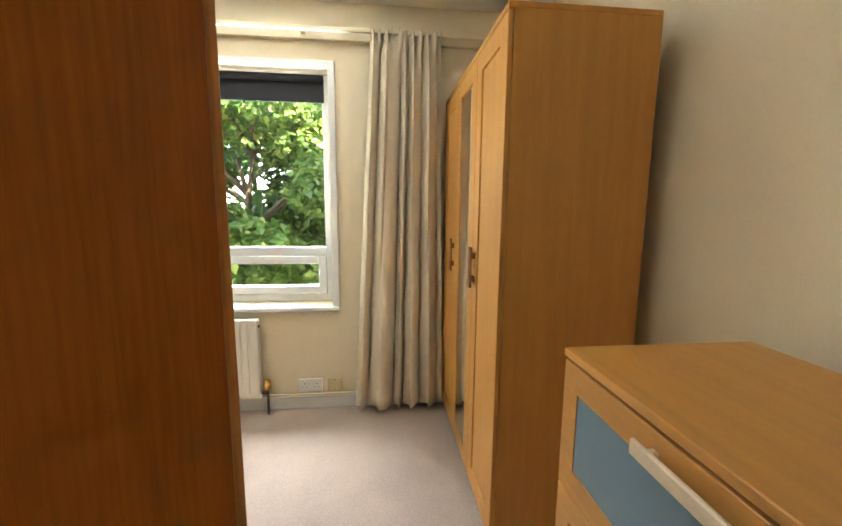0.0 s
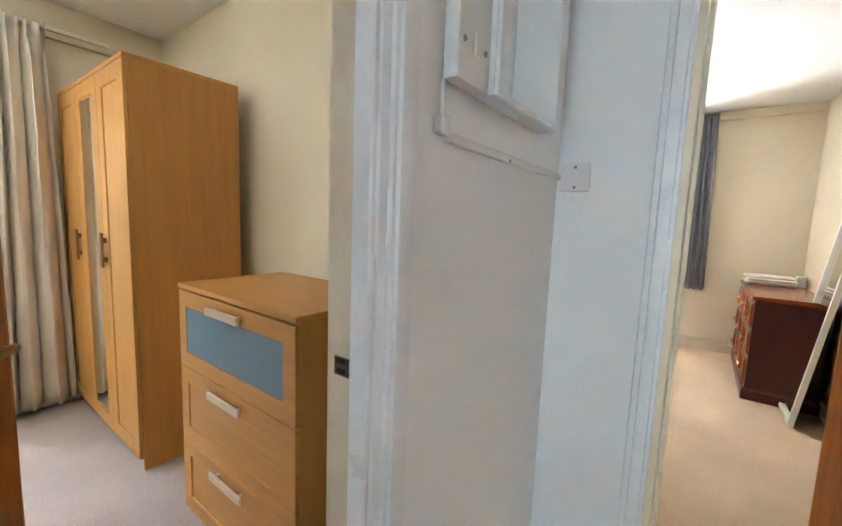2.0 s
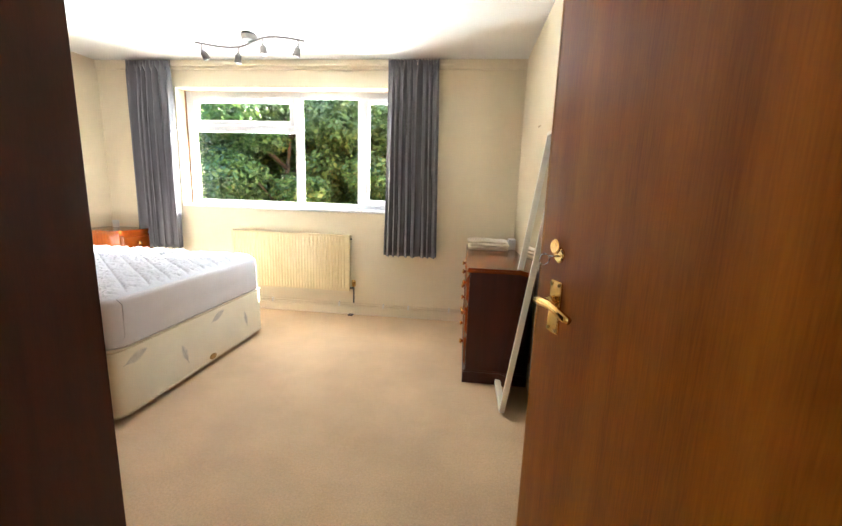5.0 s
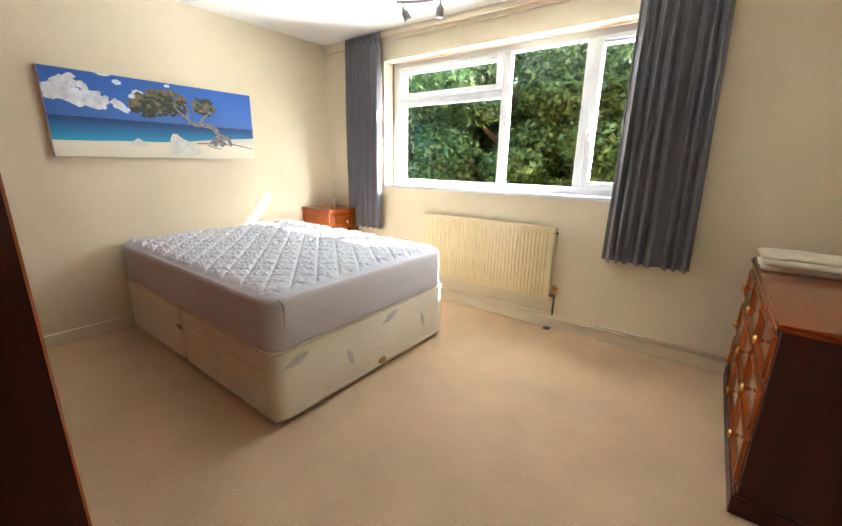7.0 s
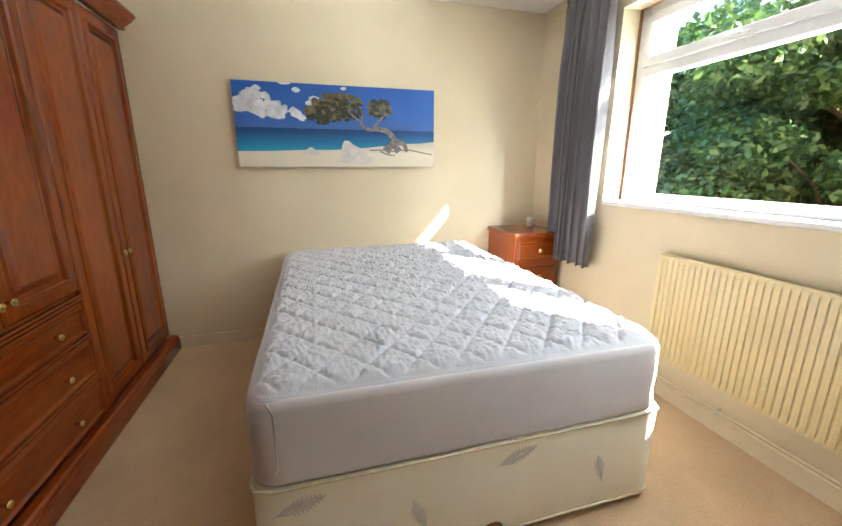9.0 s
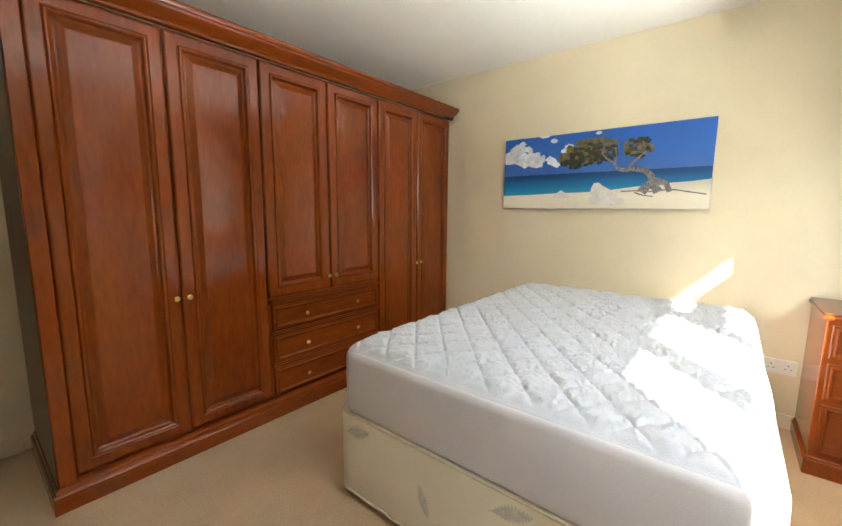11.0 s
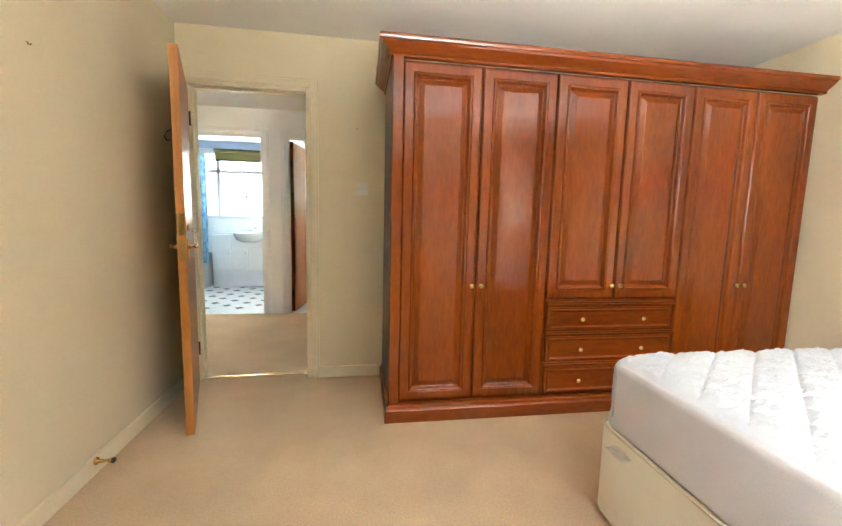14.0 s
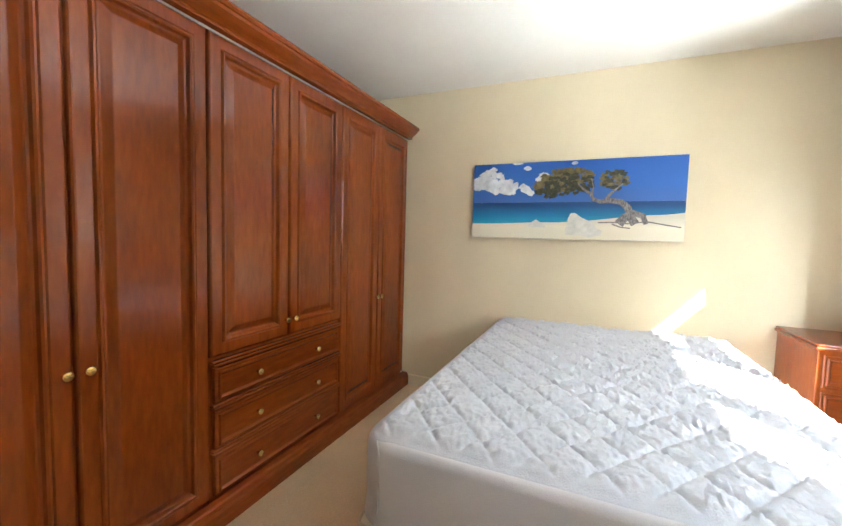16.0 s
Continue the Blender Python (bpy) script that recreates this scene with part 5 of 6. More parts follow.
def flat_shape(bm, pts, lift, thick=0.0006):
    hi = [bm.verts.new(pt(u, v, lift + thick)) for u, v in pts]
    lo = [bm.verts.new(pt(u, v, lift)) for u, v in pts]
    bm.faces.new(hi)
    bm.faces.new(lo[::-1])
    for i in range(len(pts)):
        bm.faces.new((lo[i], lo[(i + 1) % len(pts)], hi[(i + 1) % len(pts)], hi[i]))


def blob(bm, u, v, ru, rv, lift, seed, rough=0.35, n=18):
    rnd = random.Random(seed)
    pts = []
    for i in range(n):
        a = 2 * math.pi * i / n
        k = 1 + rough * (rnd.random() - 0.5)
        pts.append((min(max(u + ru * k * math.cos(a), 0.002), 0.998), min(max(v + rv * k * math.sin(a), 0.004), 0.996)))
    flat_shape(bm, pts, lift)


bm = bmesh.new()
flat_shape(bm, [(0.002, 0.475), (0.998, 0.475), (0.998, 0.996), (0.002, 0.996)], 0.0005)
part("printed_sky", bm, M_SKY_P, pic)
bm = bmesh.new()
flat_shape(bm, [(0.002, 0.15), (0.998, 0.25), (0.998, 0.4745), (0.002, 0.4745)], 0.0005)
part("printed_sea", bm, M_SEA_P, pic)
bm = bmesh.new()
flat_shape(bm, [(0.002, 0.004), (0.998, 0.004), (0.998, 0.335), (0.93, 0.315), (0.85, 0.305), (0.7, 0.27), (0.6, 0.24), (0.45, 0.215), (0.3, 0.21), (0.15, 0.195), (0.002, 0.19)], 0.0014)
part("printed_sand", bm, M_SAND_P, pic)
bm = bmesh.new()
rnd = random.Random(12)
for i in range(170):
    u, v = rnd.random(), rnd.random()
    u2 = 0.012 + 0.30 * u
    v2 = 0.64 + 0.04 * math.sin(9 * u) + (0.34 - 0.55 * abs(u - 0.35)) * v * 0.9 - 0.05 * u
    if noise.noise(Vector((u2 * 16, v2 * 9, 3.3))) > -0.3:
        blob(bm, u2, min(v2, 0.96), 0.010 + 0.014 * rnd.random(), 0.018 + 0.022 * rnd.random(), 0.0014 + 0.000004 * i, 100 + i, 0.6, 14)
for i, (u, v, a, b) in enumerate(((0.29, 0.92, 0.02, 0.03), (0.375, 0.80, 0.028, 0.06), (0.35, 0.77, 0.018, 0.03), (0.52, 0.96, 0.015, 0.02), (0.24, 0.99, 0.03, 0.02))):
    blob(bm, u, v, a, b, 0.0020 + 0.00001 * i, 300 + i)
part("printed_clouds", bm, M_CLOUD_P, pic)["kind"] = "stuff"
for nm, mat, sd, lift, cnt in (("printed_leaves", M_FOL_P, 40, 0.0032, 190), ("printed_leaf_shade", M_FOL2_P, 60, 0.0040, 80)):
    bm = bmesh.new()
    rnd = random.Random(sd)
    for i in range(cnt):
        if rnd.random() < 0.8:
            a, r = rnd.uniform(0, 2 * math.pi), math.sqrt(rnd.random())
            u, v = 0.468 + 0.135 * r * math.cos(a), 0.745 + 0.15 * r * math.sin(a) + 0.35 * (r * math.cos(a) * 0.135)
            if nm.endswith("shade"):
                u, v = u + 0.01, v - 0.06
        else:
            a, r = rnd.uniform(0, 2 * math.pi), math.sqrt(rnd.random())
            u, v = 0.70 + 0.06 * r * math.cos(a), 0.74 + 0.12 * r * math.sin(a)
            if rnd.random() < 0.45:
                continue
        blob(bm, u, v, 0.013 + 0.008 * rnd.random(), 0.018 + 0.012 * rnd.random(), lift + 0.000004 * i, 500 + i + sd, 0.9, 9)
    part(nm, bm, mat, pic)["kind"] = "stuff"
bm = bmesh.new()


def limb(path, w0, w1, lift):
    n = len(path)
    left, right = [], []
    for i, (u, v) in enumerate(path):
        a, b = path[max(i - 1, 0)], path[min(i + 1, n - 1)]
        d = Vector(((b[0] - a[0]) * PW, (b[1] - a[1]) * PH)).normalized()
        w = w0 + (w1 - w0) * i / (n - 1)
        left.append((u - d.y * w / PW, v + d.x * w / PH))
        right.append((u + d.y * w / PW, v - d.x * w / PH))
    for i in range(n - 1):
        flat_shape(bm, [left[i], left[i + 1], right[i + 1], right[i]], lift)


limb([(0.80, 0.20), (0.775, 0.30), (0.765, 0.40), (0.735, 0.465), (0.69, 0.485), (0.645, 0.475), (0.615, 0.50), (0.60, 0.57), (0.565, 0.63), (0.54, 0.70)], 0.026, 0.004, 0.0052)
limb([(0.665, 0.48), (0.685, 0.56), (0.71, 0.62), (0.74, 0.69)], 0.011, 0.003, 0.0055)
limb([(0.605, 0.55), (0.61, 0.66), (0.60, 0.76)], 0.006, 0.002, 0.0058)
limb([(0.73, 0.20), (0.755, 0.28), (0.79, 0.33), (0.83, 0.30), (0.845, 0.20)], 0.030, 0.014, 0.0050)
limb([(0.64, 0.215), (0.70, 0.22), (0.77, 0.205), (0.85, 0.23), (0.91, 0.20), (0.985, 0.165)], 0.004, 0.004, 0.0060)
limb([(0.70, 0.20), (0.74, 0.16), (0.78, 0.15)], 0.005, 0.003, 0.0062)
part("printed_trunk", bm, M_TRUNK_P, pic)["kind"] = "stuff"
bm = bmesh.new()
flat_shape(bm, [(0.490, 0.06), (0.56, 0.05), (0.60, 0.03), (0.655, 0.06), (0.662, 0.11), (0.63, 0.15), (0.62, 0.21), (0.585, 0.25), (0.555, 0.29), (0.535, 0.335), (0.512, 0.33), (0.500, 0.27), (0.495, 0.18), (0.488, 0.12)], 0.0066)
part("printed_rock", bm, M_ROCK_P, pic)
bm = bmesh.new()
flat_shape(bm, [(0.292, 0.145), (0.395, 0.145), (0.388, 0.18), (0.36, 0.225), (0.345, 0.25), (0.325, 0.22)], 0.0066)
part("printed_rock", bm, M_ROCK_P, pic)

# ---- second bedroom ----
W2X0, W2X1, W2F, W2B, W2H = 0.20, 1.31, -0.775, -0.295, 1.875
w2 = thing("beech_wardrobe", ((W2X0 + W2X1) / 2, -0.5, 0), "three-door beech-effect wardrobe with a mirror in the middle door", "wardrobe")
part("side_panel", boxes((W2X1 - 0.018, W2X1, W2F + 0.002, W2B, 0, W2H - 0.02), bev=0.001), M_BEECH, w2)
part("side_panel", boxes((W2X0, W2X0 + 0.018, W2F + 0.002, W2B, 0, W2H - 0.02), bev=0.001), M_BEECH, w2)
part("top_panel", boxes((W2X0, W2X1, W2F - 0.016, W2B, W2H - 0.0195, W2H), bev=0.002), M_BEECH_H, w2)
part("back_panel", boxes((W2X0 + 0.019, W2X1 - 0.019, W2B - 0.006, W2B, 0.05, W2H - 0.021)), M_BEECH, w2)
part("plinth", boxes((W2X0 + 0.019, W2X1 - 0.019, W2F + 0.03, W2F + 0.048, 0, 0.06)), M_BEECH_H, w2)
dw = (W2X1 - W2X0) / 3
FRAME2 = [(0, -0.002), (0.002, 0), (0.075, 0), (0.077, -0.006), (0.08, -0.006)]
for k in range(3):
    x0 = W2X0 + k * dw
    bm = moulded(bmesh.new(), facing("-y", (x0 + 0.0015, W2F - 0.016, 0.062)), dw - 0.003, W2H - 0.085, FRAME2, 0.015)
    d = part("door", bm, M_BEECH, w2)
    if k == 1:
        part("mirror_panel", boxes((x0 + 0.085, x0 + dw - 0.085, W2F - 0.0135, W2F - 0.011, 0.15, W2H - 0.11)), M_MIRROR, d, "long mirror panel")
    if k != 1:
        hx = x0 + dw - 0.037 if k == 0 else x0 + 0.037
        part("handle", boxes((hx - 0.014, hx + 0.014, W2F - 0.040, W2F - 0.030, 0.935, 1.105), (hx - 0.008, hx + 0.008, W2F - 0.031, W2F - 0.015, 0.96, 0.985), (hx - 0.008, hx + 0.008, W2F - 0.031, W2F - 0.015, 1.055, 1.08), bev=0.003), M_BEECH_D, d, "beech grip handle, shade put into its colour")

CX0, CX1, CF, CB, CH = 1.73, 2.465, -0.768, -0.31, 0.955
ch = thing("beech_chest", ((CX0 + CX1) / 2, -0.55, 0), "beech-effect chest of drawers with a frosted glass top drawer", "chest of drawers")
part("side_panel", boxes((CX1 - 0.016, CX1, CF + 0.018, CB, 0, CH - 0.019), bev=0.001), M_BEECH, ch)
part("side_panel", boxes((CX0, CX0 + 0.016, CF + 0.018, CB, 0, CH - 0.019), bev=0.001), M_BEECH, ch)
part("top_panel", boxes((CX0 - 0.002, CX1 + 0.002, CF, CB, CH - 0.0185, CH), bev=0.002), M_BEECH_H, ch)
part("back_panel", boxes((CX0 + 0.017, CX1 - 0.017, CB - 0.005, CB, 0.03, CH - 0.02)), M_BEECH, ch)
FRAME3 = [(0, -0.002), (0.002, 0), (0.058, 0), (0.060, -0.006), (0.064, -0.006)]
for k in range(3):
    z1 = CH - 0.026 - k * 0.298
    z0 = z1 - 0.293
    bm = moulded(bmesh.new(), facing("-y", (CX0 + 0.001, CF + 0.002, z0)), CX1 - CX0 - 0.002, z1 - z0, FRAME3, 0.016)
    d = part("drawer_front", bm, M_BEECH_H, ch)
    if k == 0:
        part("glass_panel", boxes((CX0 + 0.06, CX1 - 0.06, CF + 0.0045, CF + 0.0075, z0 + 0.06, z1 - 0.06)), M_FROST, d, "frosted blue-grey glass panel")
    hz = z1 - 0.035
    mx0 = (CX0 + CX1) / 2
    part("handle", boxes((mx0 - 0.105, mx0 + 0.105, CF - 0.024, CF - 0.014, hz - 0.014, hz + 0.014), (mx0 - 0.085, mx0 - 0.07, CF - 0.015, CF + 0.003, hz - 0.008, hz + 0.008), (mx0 + 0.07, mx0 + 0.085, CF - 0.015, CF + 0.003, hz - 0.008, hz + 0.008), bev=0.003), M_HANDLE, d, "pale bar handle")

radiator("radiator", "x", BW, -2.6, -1.90, 0.11, 0.60, M_RAD_W, "white panel radiator under the second bedroom window", groove=0.04)
wall_plate("wall_socket", facing("+x", (BW, -1.62, 0.15)), 0.146, 0.086, "white double socket above the skirting", "socket", "socket")
wall_plate("phone_socket", facing("+x", (BW, -1.47, 0.15)), 0.086, 0.086, "yellowed phone socket above the skirting", "socket", "blank")
bpy.data.objects["phone_socket"].children[0].data.materials[0] = M_YELLOWED
bp = thing("heating_pipe", (0.05, -1.7, 0.1), "painted pipe above the skirting board", "pipe")
bm = bmesh.new()
tube(bm, [(BW + 0.025, -2.9, 0.10), (BW + 0.025, -1.5, 0.10), (BW + 0.025, -0.8, 0.10)], 0.008, 8)
part("pipe_run", bm, M_TRIM, bp, smooth=True)

# ---- hall ----
fb = thing("fuse_switch_box", (HX, -0.745, 1.468), "white plastic isolator box on the hall wall", "electric box")
part("case", boxes((HX, HX + 0.030, -0.802, -0.688, 1.468, 1.64), bev=0.004, seg=2), M_PLASTIC, fb)
part("rocker", boxes((HX + 0.030, HX + 0.036, -0.755, -0.735, 1.515, 1.555), bev=0.003), M_PLASTIC, fb)
for y in (-0.783, -0.708):
    bm = bmesh.new()
    lathe(bm, [(0.006, 0), (0.005, 0.002)], facing("+x", (HX + 0.030, y, 1.535)), 8)
    part("screw", bm, M_PLASTIC_D, fb)
hc = thing("mirror_cabinet", (HX, -0.515, 1.468), "shallow white wall cabinet with a mirrored door", "mirror cabinet")
CY0, CY1, CZ0, CZ1 = -0.686, -0.343, 1.468, 2.02
part("case", boxes((HX, HX + 0.040, CY0, CY1, CZ0, CZ1), bev=0.002), M_GLOSS, hc)
part("door_frame", boxes((HX + 0.0405, HX + 0.050, CY0, CY0 + 0.048, CZ0, CZ1), (HX + 0.0405, HX + 0.050, CY1 - 0.008, CY1, CZ0, CZ1),
                         (HX + 0.0405, HX + 0.050, CY0 + 0.0485, CY1 - 0.0085, CZ0, CZ0 + 0.010), (HX + 0.0405, HX + 0.050, CY0 + 0.0485, CY1 - 0.0085, CZ1 - 0.02, CZ1), bev=0.002), M_GLOSS, hc)
part("mirror_glass", boxes((HX + 0.043, HX + 0.047, CY0 + 0.046, CY1 - 0.006, CZ0 + 0.008, CZ1 - 0.018)), M_MIRROR, hc, "mirror glass")
tr = thing("cable_trunking", (HX, -0.5, 1.36), "white plastic cable trunking across the hall wall", "trunking")
part("run", boxes((HX, HX + 0.012, -0.7955, -0.145, 1.364, 1.382), bev=0.002), M_PLASTIC, tr)
part("run", boxes((HX, HX + 0.008, -0.806, -0.797, 1.4045, 1.4675), bev=0.002), M_PLASTIC, tr)
part("end_fitting", boxes((HX, HX + 0.020, -0.824, -0.796, 1.372, 1.404), bev=0.003), M_PLASTIC, tr, "white cable connector")
bm = bmesh.new()
lathe(bm, [(0.004, 0), (0.003, 0.002)], facing("+x", (HX + 0.012, -0.53, 1.368)), 8)
part("screw", bm, M_PLASTIC_D, tr, "dark screw head")
wall_plate("blanking_plate", facing("-y", (HX + 0.055, -0.14, 1.372)), 0.086, 0.086, "white blanking plate with two screws", "blank plate", "blank")
for x, y in ((3.15, -0.45),):
    sd = thing("smoke_alarm", (x, y, H), "round cream smoke alarm on the hall ceiling", "smoke alarm")
    bm = bmesh.new()
    lathe(bm, [(0.055, 0), (0.056, -0.012), (0.050, -0.03), (0.036, -0.042), (0.01, -0.044)], Matrix.Translation((x, y, H)), 24)
    part("case", bm, M_TRIM, sd, smooth=True)
    bm = bmesh.new()
    for a in range(8):
        t = a * math.pi / 4
        box(bm, x + 0.050 * math.cos(t) - 0.005, x + 0.050 * math.cos(t) + 0.005, y + 0.050 * math.sin(t) - 0.005, y + 0.050 * math.sin(t) + 0.005, H - 0.028, H - 0.016)
    part("vents", bm, M_PLASTIC_D, sd, "dark vent slots")
dl = thing("downlight", (4.15, -1.25, H), "small round recessed hall downlight, unlit", "ceiling light")
bm = bmesh.new()
lathe(bm, [(0.044, 0), (0.042, -0.006), (0.032, -0.008), (0.028, -0.003), (0.01, -0.003)], Matrix.Translation((4.15, -1.25, H)), 24)
part("bezel", bm, M_GLOSS, dl, smooth=True)

# ---- bathroom ----
vt = bmesh.new()
inset = []
for i in range(11):
    for j in range(7):
        x, y = 4.04 + i * 0.20, -4.10 + j * 0.30 + (0.15 if i % 2 else 0)
        if y < -2.15 and x < 6.05:
            inset.append((x, y))
tile_me = None
fl = bpy.data.objects["floor_bathroom"]
for x, y in inset:
    if tile_me is None:
        bm = bmesh.new()
        bmesh.ops.create_cone(bm, cap_ends=True, segments=4, radius1=0.055, radius2=0.053, depth=0.0035)
        tile_me = mesh_of("inset_tile", bm, M_INSET)
    o = new("inset_tile", tile_me)
    o.parent = fl
    o.location = (x, y, -0.0025)
vu = thing("vanity_unit", (4.75, -3.95, 0), "white fitted vanity cupboards with a worktop", "vanity unit")
part("plinth", boxes((4.03, 5.30, -4.115, -3.83, 0, 0.27), bev=0.003), M_BATHWALL, vu)
part("carcass", boxes((4.03, 5.30, -4.115, -3.82, 0.271, 0.84), bev=0.003), M_CERAMIC, vu)
for x0, x1 in ((4.04, 4.44), (4.45, 4.74), (4.75, 5.00), (5.01, 5.29)):
    bm = moulded(bmesh.new(), facing("+y", (x1, -3.800, 0.29)), x1 - x0 - 0.004, 0.34 if x0 < 5 else 0.53, [(0, -0.002), (0.002, 0), (0.02, 0)], 0.016)
    d = part("cupboard_door", bm, M_CERAMIC, vu)
    knob(d, facing("+y", (x0 + 0.03, -3.80, 0.56)), M_CHROME, 0.7)
part("worktop", boxes((4.03, 5.31, -4.115, -3.79, 0.841, 0.872), bev=0.006, seg=2), M_CERAMIC, vu)
bs = thing("basin", (4.72, -3.88, 0.8), "white semi-recessed ceramic basin with a chrome mixer tap", "basin")
bm = bmesh.new()
lathe(bm, [(0.12, -0.13), (0.20, -0.10), (0.25, 0.0), (0.255, 0.022), (0.24, 0.026), (0.21, 0.015), (0.12, -0.07), (0.02, -0.09)], Matrix.Translation((4.72, -3.84, 0.876)) @ Matrix.Diagonal((1, 0.85, 1, 1)), 32)
part("bowl", bm, M_CERAMIC, bs, smooth=True)
bm = bmesh.new()
tube(bm, [(4.72, -4.05, 0.872), (4.72, -4.05, 0.97), (4.72, -4.02, 0.985), (4.72, -3.93, 0.96)], 0.014, 10)
for x in (4.67, 4.77):
    tube(bm, [(4.72, -4.05, 0.93), (x, -4.05, 0.975)], 0.009, 8)
    lathe(bm, [(0.018, 0), (0.02, 0.02), (0.012, 0.025)], Matrix.Translation((x, -4.05, 0.975)), 12)
part("mixer_tap", bm, M_CHROME, bs, "chrome mixer tap", smooth=True)
tub = thing("bathtub", (5.7, -3.1, 0), "white panelled bathtub along the wall", "bathtub")
bm = bmesh.new()
loops = []
n = 16
ring = [(-1 + 2 * i / n, -1) for i in range(n)] + [(1, -1 + 2 * i / n) for i in range(n)] + [(1 - 2 * i / n, 1) for i in range(n)] + [(-1, 1 - 2 * i / n) for i in range(n)]
for ins, z, r in ((0.0, 0.50, 0.03), (0.0, 0.545, 0.03), (0.05, 0.55, 0.05), (0.085, 0.52, 0.10), (0.14, 0.20, 0.12), (0.20, 0.16, 0.12)):
    loops.append([bm.verts.new((*rounded_plan(5.35 + ins, 6.095 - ins, -4.11 + ins, -2.40 - ins, r, a, b), z)) for a, b in ring])
for p, q in zip(loops, loops[1:]):
    for i in range(len(ring)):
        bm.faces.new((p[i], p[(i + 1) % len(ring)], q[(i + 1) % len(ring)], q[i]))
bm.faces.new(loops[-1])
part("tub", bm, M_CERAMIC, tub, smooth=True)
part("side_panel", boxes((5.365, 5.38, -4.10, -2.41, 0, 0.499), bev=0.002), M_CERAMIC, tub)
curtain("shower_curtain", -3.75, -3.25, -3.75, -3.25, 0.42, 2.1, 5.34, "x", 6, M_SHOWER, "blue patterned shower curtain hanging beside the bathtub", seed=14, amp=0.03)
sr = thing("shower_rail", (5.34, -3.2, 2.1), "thin chrome shower rail over the bathtub", "rail")
bm = bmesh.new()
tube(bm, [(5.34, -4.12, 2.1), (5.34, -2.12, 2.1)], 0.011, 10)
part("rail", bm, M_CHROME, sr, smooth=True)
ob_ = thing("roller_blind", (4.76, -4.1, 2.1), "olive roller blind rolled up over the bathroom window", "blind")
bm = bmesh.new()
lathe(bm, [(0.028, -0.55), (0.028, 0.55)], pose(4.76, -4.09, 2.23, 0, 90, 0), 16)
part("roller", bm, M_OLIVE, ob_, smooth=True)
part("cloth", boxes((4.21, 5.31, -4.116, -4.113, 2.09, 2.23)), M_OLIVE, ob_)
part("bottom_bar", boxes((4.21, 5.31, -4.122, -4.108, 2.065, 2.09), bev=0.002), M_BLACK, ob_, "dark bottom bar")
single("trim_bathroom_frieze", boxes((4.03, 6.09, -4.119, -4.113, 2.262, H - 0.002)), M_BATHBLUE, kind="structure")
ot = thing("window_ornament", (4.840, -4.14, 1.5), "small square dark framed ornament hanging in the window", "ornament")
part("frame", boxes((4.770, 4.910, -4.150, -4.14, 1.42, 1.445), (4.770, 4.910, -4.150, -4.14, 1.535, 1.56), (4.770, 4.795, -4.150, -4.14, 1.4455, 1.5345), (4.885, 4.910, -4.150, -4.14, 1.4455, 1.5345), bev=0.002), M_PLASTIC_D, ot)
part("centre", boxes((4.810, 4.870, -4.148, -4.142, 1.46, 1.52), bev=0.002), M_BLACK, ot)
part("cord", boxes((4.839, 4.841, -4.146, -4.144, 1.561, 1.83)), M_BLACK, ot)

# ---- lounge ----
def sofa(name, x, y, rz, seats, label):
    """A rolled-arm seat; its own front faces -y."""
    w = 0.62 * seats
    ob = thing(name, (x, y, 0), label, "sofa" if seats > 1 else "armchair")
    ob.rotation_euler = (0, 0, radians(rz))
    part("base", boxes((-w / 2, w / 2, -0.42, 0.36, 0.10, 0.34), bev=0.02, seg=2), M_RED, ob, smooth=True, local=True)
    for i in range(seats):
        a = -w / 2 + 0.62 * i
        part("seat_cushion", boxes((a + 0.005, a + 0.615, -0.45, 0.20, 0.345, 0.49), bev=0.045, seg=3), M_RED, ob, smooth=True, local=True)
    part("backrest", boxes((-w / 2 - 0.02, w / 2 + 0.02, 0.20, 0.46, 0.30, 0.92), bev=0.08, seg=4), M_RED, ob, smooth=True, local=True)
    for s in (-1, 1):
        bm = boxes((s * (w / 2 + 0.10) - 0.085, s * (w / 2 + 0.10) + 0.085, -0.43, 0.40, 0.10, 0.56), bev=0.02, seg=2)
        lathe(bm, [(0.06, -0.45), (0.105, -0.44), (0.108, -0.40), (0.105, 0.40), (0.07, 0.42)], pose(s * (w / 2 + 0.11), 0, 0.58, -90, 0, 0), 18)
        part("arm", bm, M_RED, ob, smooth=True, local=True)
        for yy in (-0.36, 0.34):
            bm = bmesh.new()
            lathe(bm, [(0.016, 0), (0.024, 0.01), (0.03, 0.05), (0.022, 0.07), (0.032, 0.10)], Matrix.Translation((s * (w / 2 + 0.08), yy, 0)), 12)
            part("foot", bm, M_DARKWOOD, ob, "dark turned foot", smooth=True, local=True)
    return ob


